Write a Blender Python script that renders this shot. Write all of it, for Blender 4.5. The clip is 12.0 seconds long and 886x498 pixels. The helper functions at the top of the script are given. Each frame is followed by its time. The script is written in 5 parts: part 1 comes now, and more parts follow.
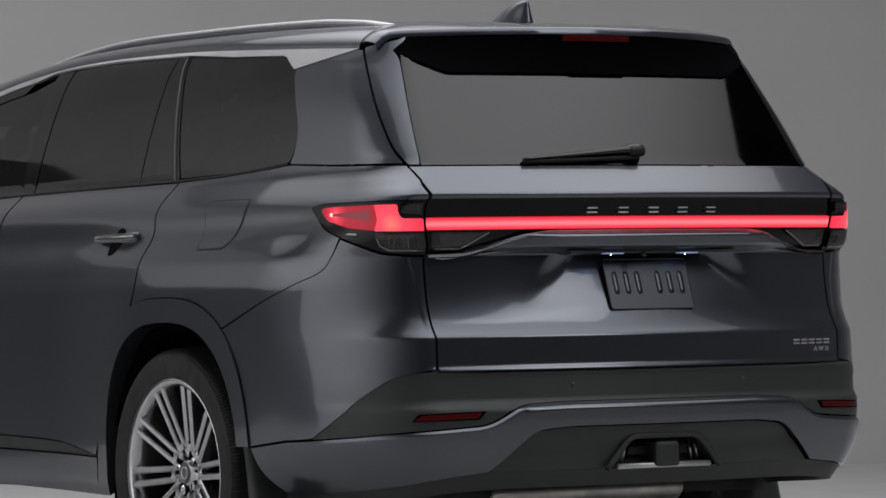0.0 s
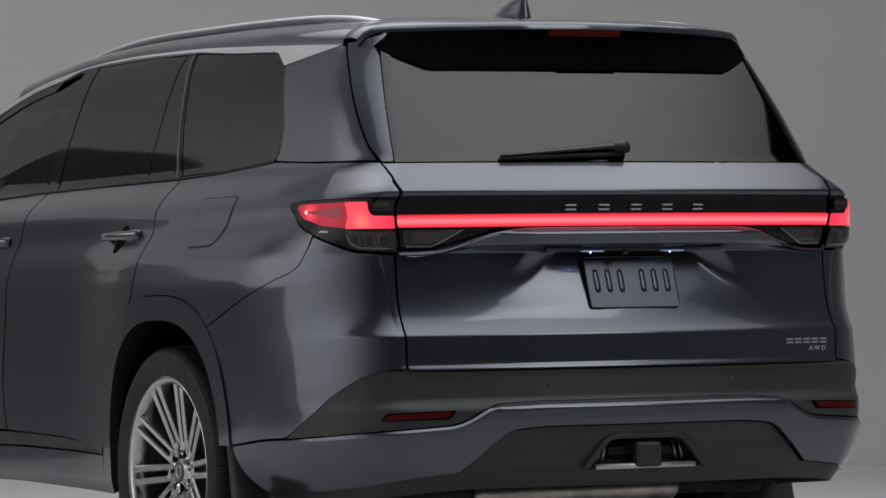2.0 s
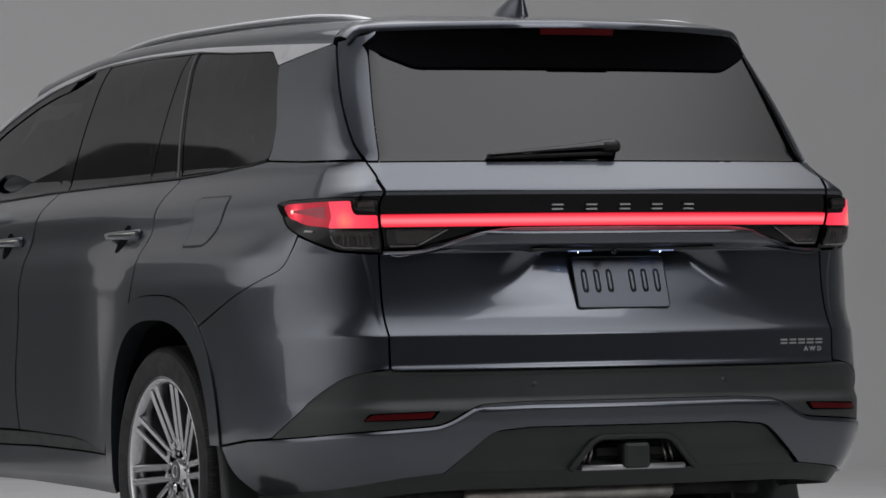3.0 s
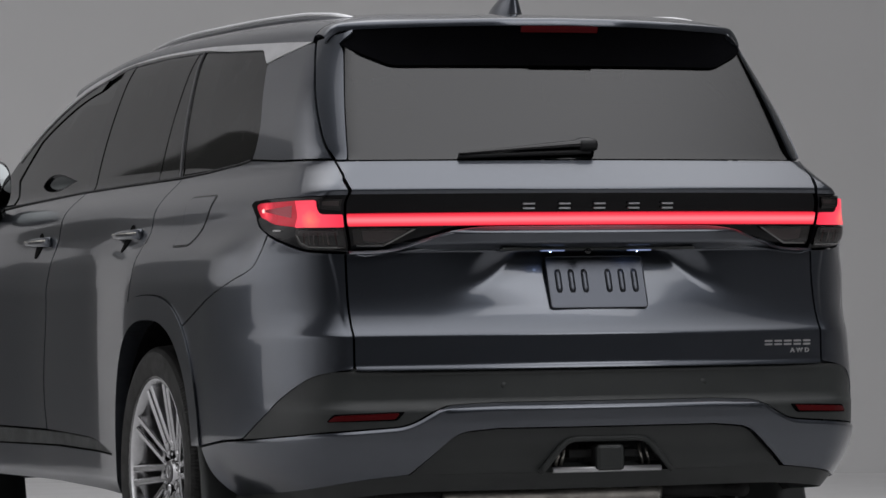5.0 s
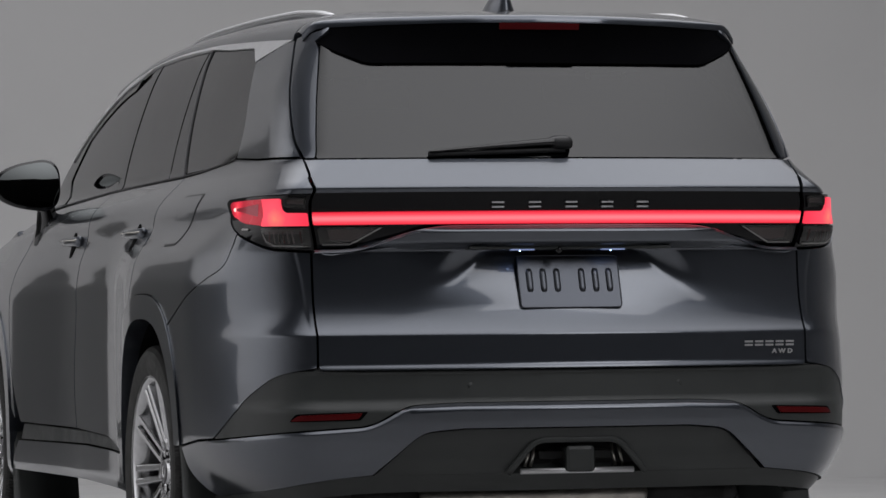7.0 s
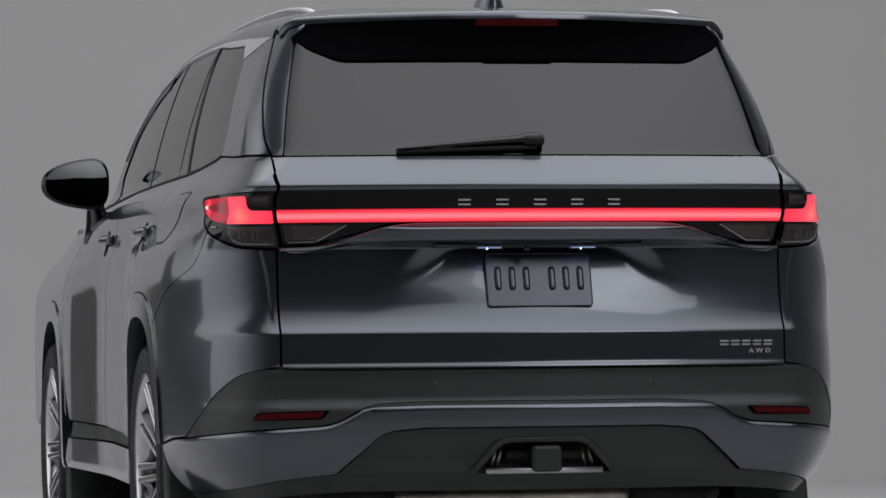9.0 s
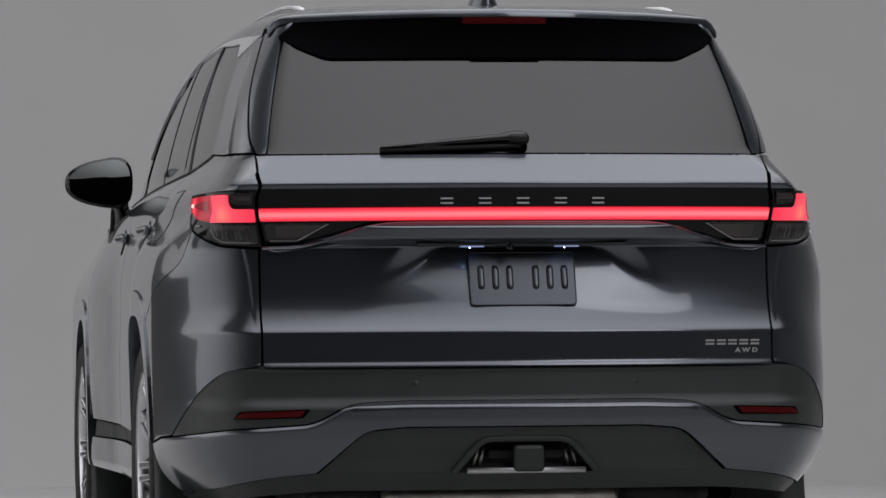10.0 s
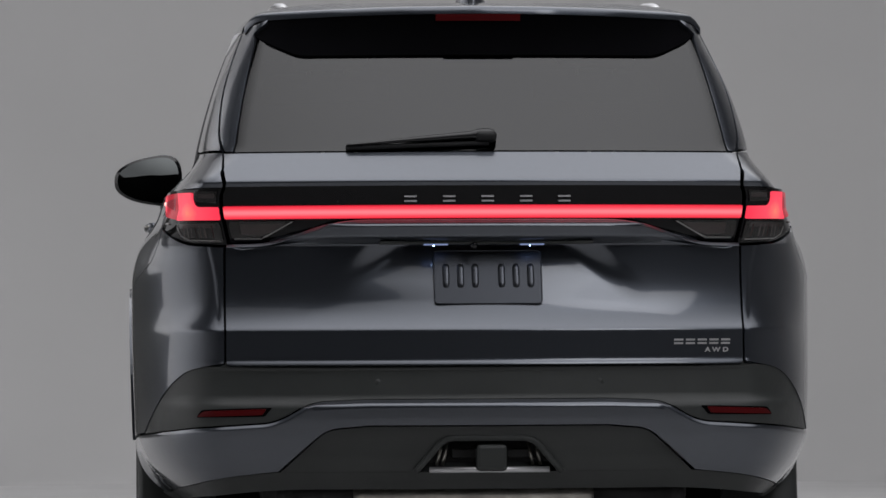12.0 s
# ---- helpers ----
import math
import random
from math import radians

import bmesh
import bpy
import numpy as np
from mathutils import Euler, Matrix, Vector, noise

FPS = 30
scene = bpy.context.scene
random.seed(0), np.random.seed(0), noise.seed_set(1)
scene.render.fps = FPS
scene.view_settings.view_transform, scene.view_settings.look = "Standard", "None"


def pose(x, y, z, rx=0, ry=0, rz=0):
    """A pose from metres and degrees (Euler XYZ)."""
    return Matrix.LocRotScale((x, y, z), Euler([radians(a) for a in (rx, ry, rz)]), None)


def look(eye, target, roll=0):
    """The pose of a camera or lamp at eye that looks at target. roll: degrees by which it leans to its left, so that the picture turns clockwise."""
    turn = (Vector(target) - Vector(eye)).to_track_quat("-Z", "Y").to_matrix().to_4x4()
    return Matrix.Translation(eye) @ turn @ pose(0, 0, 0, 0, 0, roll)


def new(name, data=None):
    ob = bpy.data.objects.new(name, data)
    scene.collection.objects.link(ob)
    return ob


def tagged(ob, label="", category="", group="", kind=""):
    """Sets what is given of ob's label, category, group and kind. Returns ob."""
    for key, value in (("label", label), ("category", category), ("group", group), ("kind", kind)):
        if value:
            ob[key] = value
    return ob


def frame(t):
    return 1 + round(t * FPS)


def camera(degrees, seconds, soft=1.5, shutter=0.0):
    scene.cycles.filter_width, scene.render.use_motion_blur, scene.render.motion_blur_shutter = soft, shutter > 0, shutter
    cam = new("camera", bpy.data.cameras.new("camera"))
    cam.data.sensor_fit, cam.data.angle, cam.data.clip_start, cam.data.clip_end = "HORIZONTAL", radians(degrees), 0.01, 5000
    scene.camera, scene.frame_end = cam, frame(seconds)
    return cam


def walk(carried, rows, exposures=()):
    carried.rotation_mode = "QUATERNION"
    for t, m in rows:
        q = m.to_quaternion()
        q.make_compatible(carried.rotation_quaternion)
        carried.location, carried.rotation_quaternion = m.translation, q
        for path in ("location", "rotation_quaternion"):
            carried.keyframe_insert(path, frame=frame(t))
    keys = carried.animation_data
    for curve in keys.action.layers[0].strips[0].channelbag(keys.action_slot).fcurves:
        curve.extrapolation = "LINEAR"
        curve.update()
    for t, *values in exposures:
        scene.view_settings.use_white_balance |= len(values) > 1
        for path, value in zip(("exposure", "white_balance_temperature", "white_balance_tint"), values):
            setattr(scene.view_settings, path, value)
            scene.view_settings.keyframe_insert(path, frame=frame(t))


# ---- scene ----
cam = camera(11.6, 12.0)
PATH = [
    (0, (-7.5132, -10.6508, 0.8857), (-1.0418, -0.5465, 1.0371), -1.049),
    (0.5, (-7.2581, -10.7736, 0.8819), (-0.9979, -0.5371, 1.0345), -1.026),
    (1, (-7.0024, -10.8903, 0.8774), (-0.9540, -0.5273, 1.0325), -1.003),
    (1.5, (-6.7447, -11.0020, 0.8725), (-0.9100, -0.5172, 1.0310), -0.979),
    (2, (-6.4841, -11.1093, 0.8670), (-0.8663, -0.5067, 1.0299), -0.954),
    (2.5, (-6.2199, -11.2124, 0.8612), (-0.8229, -0.4959, 1.0292), -0.929),
    (3, (-5.9520, -11.3116, 0.8551), (-0.7800, -0.4847, 1.0286), -0.902),
    (3.5, (-5.6802, -11.4066, 0.8487), (-0.7377, -0.4732, 1.0281), -0.875),
    (4, (-5.4048, -11.4972, 0.8421), (-0.6960, -0.4612, 1.0276), -0.847),
    (4.5, (-5.1262, -11.5832, 0.8355), (-0.6552, -0.4489, 1.0272), -0.818),
    (5, (-4.8451, -11.6642, 0.8288), (-0.6151, -0.4362, 1.0267), -0.788),
    (5.5, (-4.5622, -11.7399, 0.8222), (-0.5759, -0.4232, 1.0261), -0.757),
    (6, (-4.2782, -11.8100, 0.8156), (-0.5376, -0.4099, 1.0253), -0.726),
    (6.5, (-3.9941, -11.8744, 0.8093), (-0.5001, -0.3963, 1.0244), -0.694),
    (7, (-3.7105, -11.9329, 0.8032), (-0.4634, -0.3826, 1.0234), -0.661),
    (7.5, (-3.4281, -11.9854, 0.7975), (-0.4276, -0.3688, 1.0222), -0.627),
    (8, (-3.1474, -12.0322, 0.7921), (-0.3925, -0.3550, 1.0208), -0.592),
    (8.5, (-2.8688, -12.0733, 0.7872), (-0.3582, -0.3412, 1.0193), -0.557),
    (9, (-2.5923, -12.1090, 0.7829), (-0.3245, -0.3276, 1.0178), -0.520),
    (9.5, (-2.3177, -12.1396, 0.7792), (-0.2914, -0.3143, 1.0162), -0.483),
    (10, (-2.0442, -12.1654, 0.7762), (-0.2588, -0.3013, 1.0146), -0.445),
    (10.5, (-1.7708, -12.1866, 0.7739), (-0.2268, -0.2888, 1.0132), -0.406),
    (11, (-1.4960, -12.2037, 0.7725), (-0.1953, -0.2768, 1.0118), -0.366),
    (11.5, (-1.2176, -12.2167, 0.7720), (-0.1644, -0.2654, 1.0108), -0.326),
    (12, (-0.9330, -12.2256, 0.7724), (-0.1340, -0.2546, 1.0100), -0.285),
]
walk(cam, [(t, look(eye, target, roll)) for t, eye, target, roll in PATH])

# ---------------------------------------------------------------- light
world = bpy.data.worlds.new("studio_dark")
scene.world = world
world.use_nodes = True
world.node_tree.nodes["Background"].inputs[0].default_value = (0.012, 0.012, 0.013, 1)
world.node_tree.nodes["Background"].inputs[1].default_value = 1.0


LAMP = (0.985, 0.985, 1.02)


def softbox(name, m, width, depth, watts, colour, edge=0.5):
    lamp = bpy.data.lights.new(name, "AREA")
    lamp.shape, lamp.size, lamp.size_y, lamp.energy, lamp.color = "RECTANGLE", width, depth, watts, colour
    # the cloth is brightest in its middle and falls off towards its edges
    lamp.use_nodes = True
    nt = lamp.node_tree
    emit = nt.nodes["Emission"]
    place = nt.nodes.new("ShaderNodeNewGeometry")
    gap = nt.nodes.new("ShaderNodeVectorMath")
    gap.operation = "DISTANCE"
    nt.links.new(place.outputs["Parametric"], gap.inputs[0])
    gap.inputs[1].default_value = (0.5, 0.5, 0.0)
    fall = nt.nodes.new("ShaderNodeMapRange")
    fall.interpolation_type = "SMOOTHSTEP"
    fall.inputs["From Min"].default_value, fall.inputs["From Max"].default_value = 0.20, 0.62
    fall.inputs["To Min"].default_value, fall.inputs["To Max"].default_value = 1.0 + edge / 3, 1.0 - edge
    nt.links.new(gap.outputs["Value"], fall.inputs["Value"])
    nt.links.new(fall.outputs["Result"], emit.inputs["Strength"])
    ob = new(name, lamp)
    ob.matrix_world = m
    return ob


# the overhead softbox above the car, a bank behind it, and washes on the left wall and the backdrop
softbox("overhead_softbox", pose(0.6, 1.2, 5.6), 9.0, 13.0, 600, LAMP, 0.75)
softbox("rear_softbox", look((2.78, -5.80, 5.3), (1.40, -2.9, 0.0)), 2.9, 4.0, 105, LAMP, 0.3)
softbox("left_wall_wash", look((-7.8, 3.6, 7.2), (-12.3, 4.4, 3.4)), 11.0, 1.2, 1550, LAMP)
softbox("backdrop_wash", look((-0.6, 7.0, 7.8), (-0.4, 15.0, 2.0)), 9.0, 1.2, 370, LAMP)


# ---------------------------------------------------------------- materials
def node_material(name):
    m = bpy.data.materials.new(name)
    m.use_nodes = True
    nt = m.node_tree
    return m, nt, nt.nodes["Principled BSDF"]


def add_noise(nt, scale, detail=3.0, rough=0.55, kind="ShaderNodeTexNoise", coords="Object"):
    tc = nt.nodes.new("ShaderNodeTexCoord")
    n = nt.nodes.new(kind)
    n.inputs["Scale"].default_value = scale
    if kind == "ShaderNodeTexNoise":
        n.inputs["Detail"].default_value = detail
        n.inputs["Roughness"].default_value = rough
    nt.links.new(tc.outputs[coords], n.inputs["Vector"])
    return n


def remap(nt, value, lo, hi, a=0.0, b=1.0):
    r = nt.nodes.new("ShaderNodeMapRange")
    r.inputs["From Min"].default_value, r.inputs["From Max"].default_value = a, b
    r.inputs["To Min"].default_value, r.inputs["To Max"].default_value = lo, hi
    nt.links.new(value, r.inputs["Value"])
    return r.outputs["Result"]


def vary(nt, bsdf, colour, scale, low, high, detail=4.0):
    """The base colour, multiplied by a noise between low and high."""
    n = add_noise(nt, scale, detail)
    mix = nt.nodes.new("ShaderNodeMix")
    mix.data_type = "RGBA"
    nt.links.new(remap(nt, n.outputs["Fac"], 0, 1, 0.3, 0.7), mix.inputs["Factor"])
    mix.inputs[6].default_value = (*[c * low for c in colour], 1)
    mix.inputs[7].default_value = (*[c * high for c in colour], 1)
    nt.links.new(mix.outputs[2], bsdf.inputs["Base Color"])


def relief(nt, bsdf, scale, strength, distance=0.001, detail=3.0):
    n = add_noise(nt, scale, detail)
    b = nt.nodes.new("ShaderNodeBump")
    b.inputs["Strength"].default_value, b.inputs["Distance"].default_value = strength, distance
    nt.links.new(n.outputs["Fac"], b.inputs["Height"])
    nt.links.new(b.outputs["Normal"], bsdf.inputs["Normal"])


def simple(name, colour, rough=0.5, metal=0.0, spec=0.5, low=0.9, high=1.1, scale=8.0, bump=0.0, bump_scale=300.0, coat=0.0, steady=False):
    m, nt, b = node_material(name)
    vary(nt, b, colour, scale, low, high)
    b.inputs["Roughness"].default_value, b.inputs["Metallic"].default_value = rough, metal
    b.inputs["Specular IOR Level"].default_value = spec
    b.inputs["Coat Weight"].default_value = coat
    b.inputs["Coat Roughness"].default_value = 0.03
    if bump:
        relief(nt, b, bump_scale, bump)
    if steady:
        return m
    n = add_noise(nt, scale * 2.7, 4)
    nt.links.new(remap(nt, n.outputs["Fac"], max(0.0, rough * 0.85), min(1.0, rough * 1.18), 0.3, 0.7), b.inputs["Roughness"])
    return m


def paint_material():
    """Dark grey metallic paint under clear coat, with fine flake and a trace of dust."""
    m, nt, b = node_material("grey_metallic_paint")
    vary(nt, b, (0.073, 0.081, 0.097), 1800.0, 0.72, 1.3, 1.0)
    b.inputs["Metallic"].default_value = 0.8
    b.inputs["Roughness"].default_value = 0.29
    b.inputs["Coat Weight"].default_value = 1.0
    b.inputs["Coat IOR"].default_value = 1.5
    n = add_noise(nt, 6.0, 5)
    nt.links.new(remap(nt, n.outputs["Fac"], 0.03, 0.075, 0.35, 0.7), b.inputs["Coat Roughness"])
    peel = add_noise(nt, 140.0, 1)
    bump = nt.nodes.new("ShaderNodeBump")
    bump.inputs["Strength"].default_value, bump.inputs["Distance"].default_value = 0.03, 0.0006
    nt.links.new(peel.outputs["Fac"], bump.inputs["Height"])
    nt.links.new(bump.outputs["Normal"], b.inputs["Coat Normal"])
    return m


def glass_material(name, tint, rough=0.0):
    m, nt, b = node_material(name)
    b.inputs["Base Color"].default_value = (*tint, 1)
    b.inputs["Transmission Weight"].default_value = 1.0
    b.inputs["IOR"].default_value = 1.57
    n = add_noise(nt, 3.0, 4)
    nt.links.new(remap(nt, n.outputs["Fac"], rough, rough + 0.02, 0.4, 0.7), b.inputs["Roughness"])
    return m


def glow_material(name, colour, strength, base=(0.4, 0.01, 0.015)):
    m, nt, b = node_material(name)
    b.inputs["Base Color"].default_value = (*base, 1)
    b.inputs["Roughness"].default_value = 0.15
    b.inputs["Emission Color"].default_value = (*colour, 1)
    b.inputs["Emission Strength"].default_value = strength
    return m


PAINT = paint_material()
BLACK_GLOSS = simple("gloss_black", (0.006, 0.006, 0.007), 0.06, spec=0.5)
BLACK_PLASTIC = simple("textured_black_plastic", (0.036, 0.039, 0.038), 0.42, spec=0.35, bump=0.25, bump_scale=900, scale=5)
PANEL_BLACK = simple("deep_gloss_black_panel", (0.004, 0.004, 0.005), 0.05, spec=0.22)
DARK_GLOSS = simple("black_underside", (0.003, 0.003, 0.0035), 0.4, spec=0.0)
# near-black for hollows that get no light: the shade is in the colour
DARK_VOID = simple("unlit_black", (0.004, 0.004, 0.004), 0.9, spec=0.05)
RUBBER = simple("tyre_rubber", (0.022, 0.022, 0.021), 0.62, spec=0.3, bump=0.3, bump_scale=500, low=0.75, high=1.25)
BLACK_SATIN = simple("satin_black_wiper", (0.010, 0.010, 0.011), 0.22, spec=0.5)
SEAL = simple("rubber_seal", (0.012, 0.012, 0.013), 0.5, spec=0.3)
SILVER = simple("satin_aluminium", (0.62, 0.62, 0.64), 0.32, metal=1.0, low=0.92, high=1.05)
TRIM_BRIGHT = simple("brushed_aluminium_trim", (0.64, 0.64, 0.65), 0.46, metal=1.0, low=0.95, high=1.03)
ALLOY = simple("machined_alloy", (0.66, 0.66, 0.67), 0.22, metal=1.0, low=0.85, high=1.1, scale=30)
ALLOY_DARK = simple("alloy_inner_grey", (0.17, 0.165, 0.17), 0.4, metal=0.8)
CHROME = simple("chrome", (0.78, 0.78, 0.79), 0.08, metal=1.0, low=0.97, high=1.02)
STEEL = simple("exhaust_steel", (0.50, 0.48, 0.44), 0.38, metal=1.0, low=0.6, high=1.15, scale=12)
CAST = simple("dark_underbody", (0.018, 0.018, 0.018), 0.7, low=0.6, high=1.4)
PLATE_MAT = simple("bare_plate_metal", (0.082, 0.087, 0.099), 0.33, metal=1.0, low=0.97, high=1.03, scale=4, steady=True)
GLASS_REAR = glass_material("privacy_glass", (0.0022, 0.0024, 0.0022), 0.04)
GLASS_FRONT = glass_material("tinted_glass", (0.0022, 0.0024, 0.0022))
LENS_CLEAR = glass_material("smoked_clear_lens", (0.34, 0.25, 0.24), 0.02)
RED_DIM = simple("red_reflector_plastic", (0.075, 0.001, 0.002), 0.35, spec=0.15, bump=0.3, bump_scale=400)
RED_BRAKE = simple("red_brake_lens", (0.075, 0.001, 0.002), 0.4, spec=0.1, bump=0.3, bump_scale=300)
MIRROR = simple("dimmed_mirror_silver", (0.16, 0.17, 0.17), 0.015, metal=1.0, low=0.99, high=1.0)


def light_bar_material():
    """A lit red tube behind its lens: brightest along its middle."""
    m, nt, b = node_material("lit_red_light_bar")
    b.inputs["Base Color"].default_value = (0.35, 0.01, 0.015, 1)
    b.inputs["Roughness"].default_value = 0.12
    tc = nt.nodes.new("ShaderNodeTexCoord")
    xyz = nt.nodes.new("ShaderNodeSeparateXYZ")
    nt.links.new(tc.outputs["Object"], xyz.inputs[0])
    off = nt.nodes.new("ShaderNodeMath")
    off.operation = "SUBTRACT"
    nt.links.new(xyz.outputs["Z"], off.inputs[0])
    off.inputs[1].default_value = 1.1178
    size = nt.nodes.new("ShaderNodeMath")
    size.operation = "ABSOLUTE"
    nt.links.new(off.outputs[0], size.inputs[0])
    ramp = nt.nodes.new("ShaderNodeValToRGB")
    nt.links.new(remap(nt, size.outputs[0], 0, 1, 0.0, 0.0180), ramp.inputs["Fac"])
    ramp.color_ramp.elements[0].color, ramp.color_ramp.elements[0].position = (1.0, 0.20, 0.235, 1), 0.12
    ramp.color_ramp.elements[1].color, ramp.color_ramp.elements[1].position = (0.55, 0.012, 0.032, 1), 1.0
    e = ramp.color_ramp.elements.new(0.58)
    e.color = (1.0, 0.055, 0.090, 1)
    nt.links.new(ramp.outputs["Color"], b.inputs["Emission Color"])
    b.inputs["Emission Strength"].default_value = 1.08
    return m


def lamp_lens_material(name, centre, reach, stops, strength):
    """A lit lamp lens, hottest round centre (of the flank at positive x; mirrored), falling off over reach, with faint ribs."""
    m, nt, b = node_material(name)
    b.inputs["Base Color"].default_value = (0.08, 0.002, 0.003, 1)
    b.inputs["Roughness"].default_value = 0.2
    b.inputs["Specular IOR Level"].default_value = 0.25
    tc = nt.nodes.new("ShaderNodeTexCoord")
    mirror = nt.nodes.new("ShaderNodeVectorMath")
    mirror.operation = "ABSOLUTE"
    nt.links.new(tc.outputs["Object"], mirror.inputs[0])
    gap = nt.nodes.new("ShaderNodeVectorMath")
    gap.operation = "DISTANCE"
    nt.links.new(mirror.outputs[0], gap.inputs[0])
    gap.inputs[1].default_value = centre
    ribs = add_noise(nt, 90.0, 2)
    add = nt.nodes.new("ShaderNodeMath")
    add.operation = "MULTIPLY_ADD"
    nt.links.new(ribs.outputs["Fac"], add.inputs[0])
    add.inputs[1].default_value = 0.010
    nt.links.new(gap.outputs["Value"], add.inputs[2])
    ramp = nt.nodes.new("ShaderNodeValToRGB")
    nt.links.new(remap(nt, add.outputs[0], 0, 1, 0.005, reach), ramp.inputs["Fac"])
    ramp.color_ramp.elements[0].position, ramp.color_ramp.elements[0].color = stops[0][0], (*stops[0][1], 1)
    ramp.color_ramp.elements[1].position, ramp.color_ramp.elements[1].color = stops[-1][0], (*stops[-1][1], 1)
    for at, c in stops[1:-1]:
        e = ramp.color_ramp.elements.new(at)
        e.color = (*c, 1)
    nt.links.new(ramp.outputs["Color"], b.inputs["Emission Color"])
    b.inputs["Emission Strength"].default_value = strength
    return m


RED_BAR = light_bar_material()
RED_LENS = lamp_lens_material("lit_red_lamp_lens", (0.826, 0.060, 1.120), 0.13,
                              ((0.0, (1.0, 0.30, 0.16)), (0.11, (1.0, 0.17, 0.155)), (0.26, (1.0, 0.08, 0.125)), (0.62, (1.0, 0.045, 0.090)), (1.0, (0.80, 0.028, 0.062))), 1.05)
RED_OUTER = lamp_lens_material("lit_red_outer_lens", (0.893, 0.270, 1.152), 0.16, ((0.0, (1.0, 0.16, 0.17)), (0.12, (0.85, 0.035, 0.07)), (0.35, (0.42, 0.010, 0.028)), (1.0, (0.36, 0.008, 0.022))), 1.0)
RED_CONE = glow_material("dim_red_cone", (0.18, 0.012, 0.022), 1.0, (0.06, 0.004, 0.005))
LENS_RIM = simple("grey_lens_rim", (0.30, 0.29, 0.285), 0.3, metal=0.7)
RED_HOT = glow_material("lit_red_bulb", (1.0, 0.42, 0.40), 2.0)
WHITE_GLOW = glow_material("lit_plate_bulb", (0.42, 0.60, 1.0), 10.0, (0.8, 0.8, 0.8))
PLATE_LENS = glow_material("lit_plate_strip", (0.30, 0.46, 1.0), 0.28, (0.5, 0.5, 0.55))
GREY_SEAL = simple("grey_window_seal", (0.10, 0.10, 0.105), 0.4)
TRIM_DARK = simple("dark_seat_cloth", (0.012, 0.012, 0.012), 0.85, low=0.8, high=1.2)


def floor_material():
    m, nt, b = node_material("studio_floor_paint")
    vary(nt, b, (0.45, 0.446, 0.443), 0.5, 0.95, 1.05)
    n = add_noise(nt, 2.2, 6)
    nt.links.new(remap(nt, n.outputs["Fac"], 0.45, 0.62, 0.3, 0.7), b.inputs["Roughness"])
    relief(nt, b, 60, 0.05)
    return m


def wall_material(name, colour):
    m, nt, b = node_material(name)
    vary(nt, b, colour, 0.3, 0.96, 1.04)
    b.inputs["Roughness"].default_value = 0.85
    b.inputs["Specular IOR Level"].default_value = 0.15
    relief(nt, b, 40, 0.05)
    return m


# ---------------------------------------------------------------- mesh helpers
def part(name, bm, material, parent=None, label="", smooth=True):
    me = bpy.data.meshes.new(name)
    bm.normal_update()
    bm.to_mesh(me)
    bm.free()
    for m in material if isinstance(material, (list, tuple)) else [material]:
        me.materials.append(m)
    if smooth:
        me.polygons.foreach_set("use_smooth", [True] * len(me.polygons))
    ob = new(name, me)
    if parent:
        ob.parent = parent
    return tagged(ob, label)


def share(name, ob, parent, m):
    """Another object on ob's mesh."""
    twin = new(name, ob.data)
    twin.parent = parent
    twin.matrix_basis = m
    return twin


def box(bm, x0, x1, y0, y1, z0, z1, bevel=0.0):
    made = bmesh.ops.create_cube(bm, size=1)["verts"]
    for v in made:
        v.co = Vector((x0 + (v.co.x + 0.5) * (x1 - x0), y0 + (v.co.y + 0.5) * (y1 - y0), z0 + (v.co.z + 0.5) * (z1 - z0)))
    if bevel:
        bmesh.ops.bevel(bm, geom=list({e for v in made for e in v.link_edges}), offset=bevel, segments=2, affect="EDGES", profile=0.5)
    return bm


def tube(bm, pts, radius, sides=10, squash=1.0):
    """A round bar along pts; radius may be a list."""
    pts = [Vector(p) for p in pts]
    rings = []
    for i, p in enumerate(pts):
        d = (pts[min(i + 1, len(pts) - 1)] - pts[max(i - 1, 0)]).normalized()
        side = d.cross(Vector((0, 0, 1)))
        side = side.normalized() if side.length > 1e-4 else Vector((1, 0, 0))
        up = side.cross(d)
        r = radius[i] if isinstance(radius, (list, tuple)) else radius
        rings.append([bm.verts.new(p + side * (r * math.cos(a)) + up * (r * squash * math.sin(a))) for a in [2 * math.pi * k / sides for k in range(sides)]])
    for a, b in zip(rings, rings[1:]):
        for k in range(sides):
            bm.faces.new((a[k], a[(k + 1) % sides], b[(k + 1) % sides], b[k]))
    bm.faces.new(rings[0][::-1])
    bm.faces.new(rings[-1])
    return bm


def lathe(bm, profile, sides=64, wobble=None):
    """profile of (r, x) turned round the x axis."""
    rings = []
    for j, (r, x) in enumerate(profile):
        ring = []
        for k in range(sides):
            a = 2 * math.pi * k / sides
            rr = r + (wobble(j, k) if wobble else 0)
            ring.append(bm.verts.new((x, rr * math.cos(a), rr * math.sin(a))))
        rings.append(ring)
    for a, b in zip(rings, rings[1:]):
        for k in range(sides):
            bm.faces.new((a[k], a[(k + 1) % sides], b[(k + 1) % sides], b[k]))
    bmesh.ops.recalc_face_normals(bm, faces=bm.faces)
    return bm


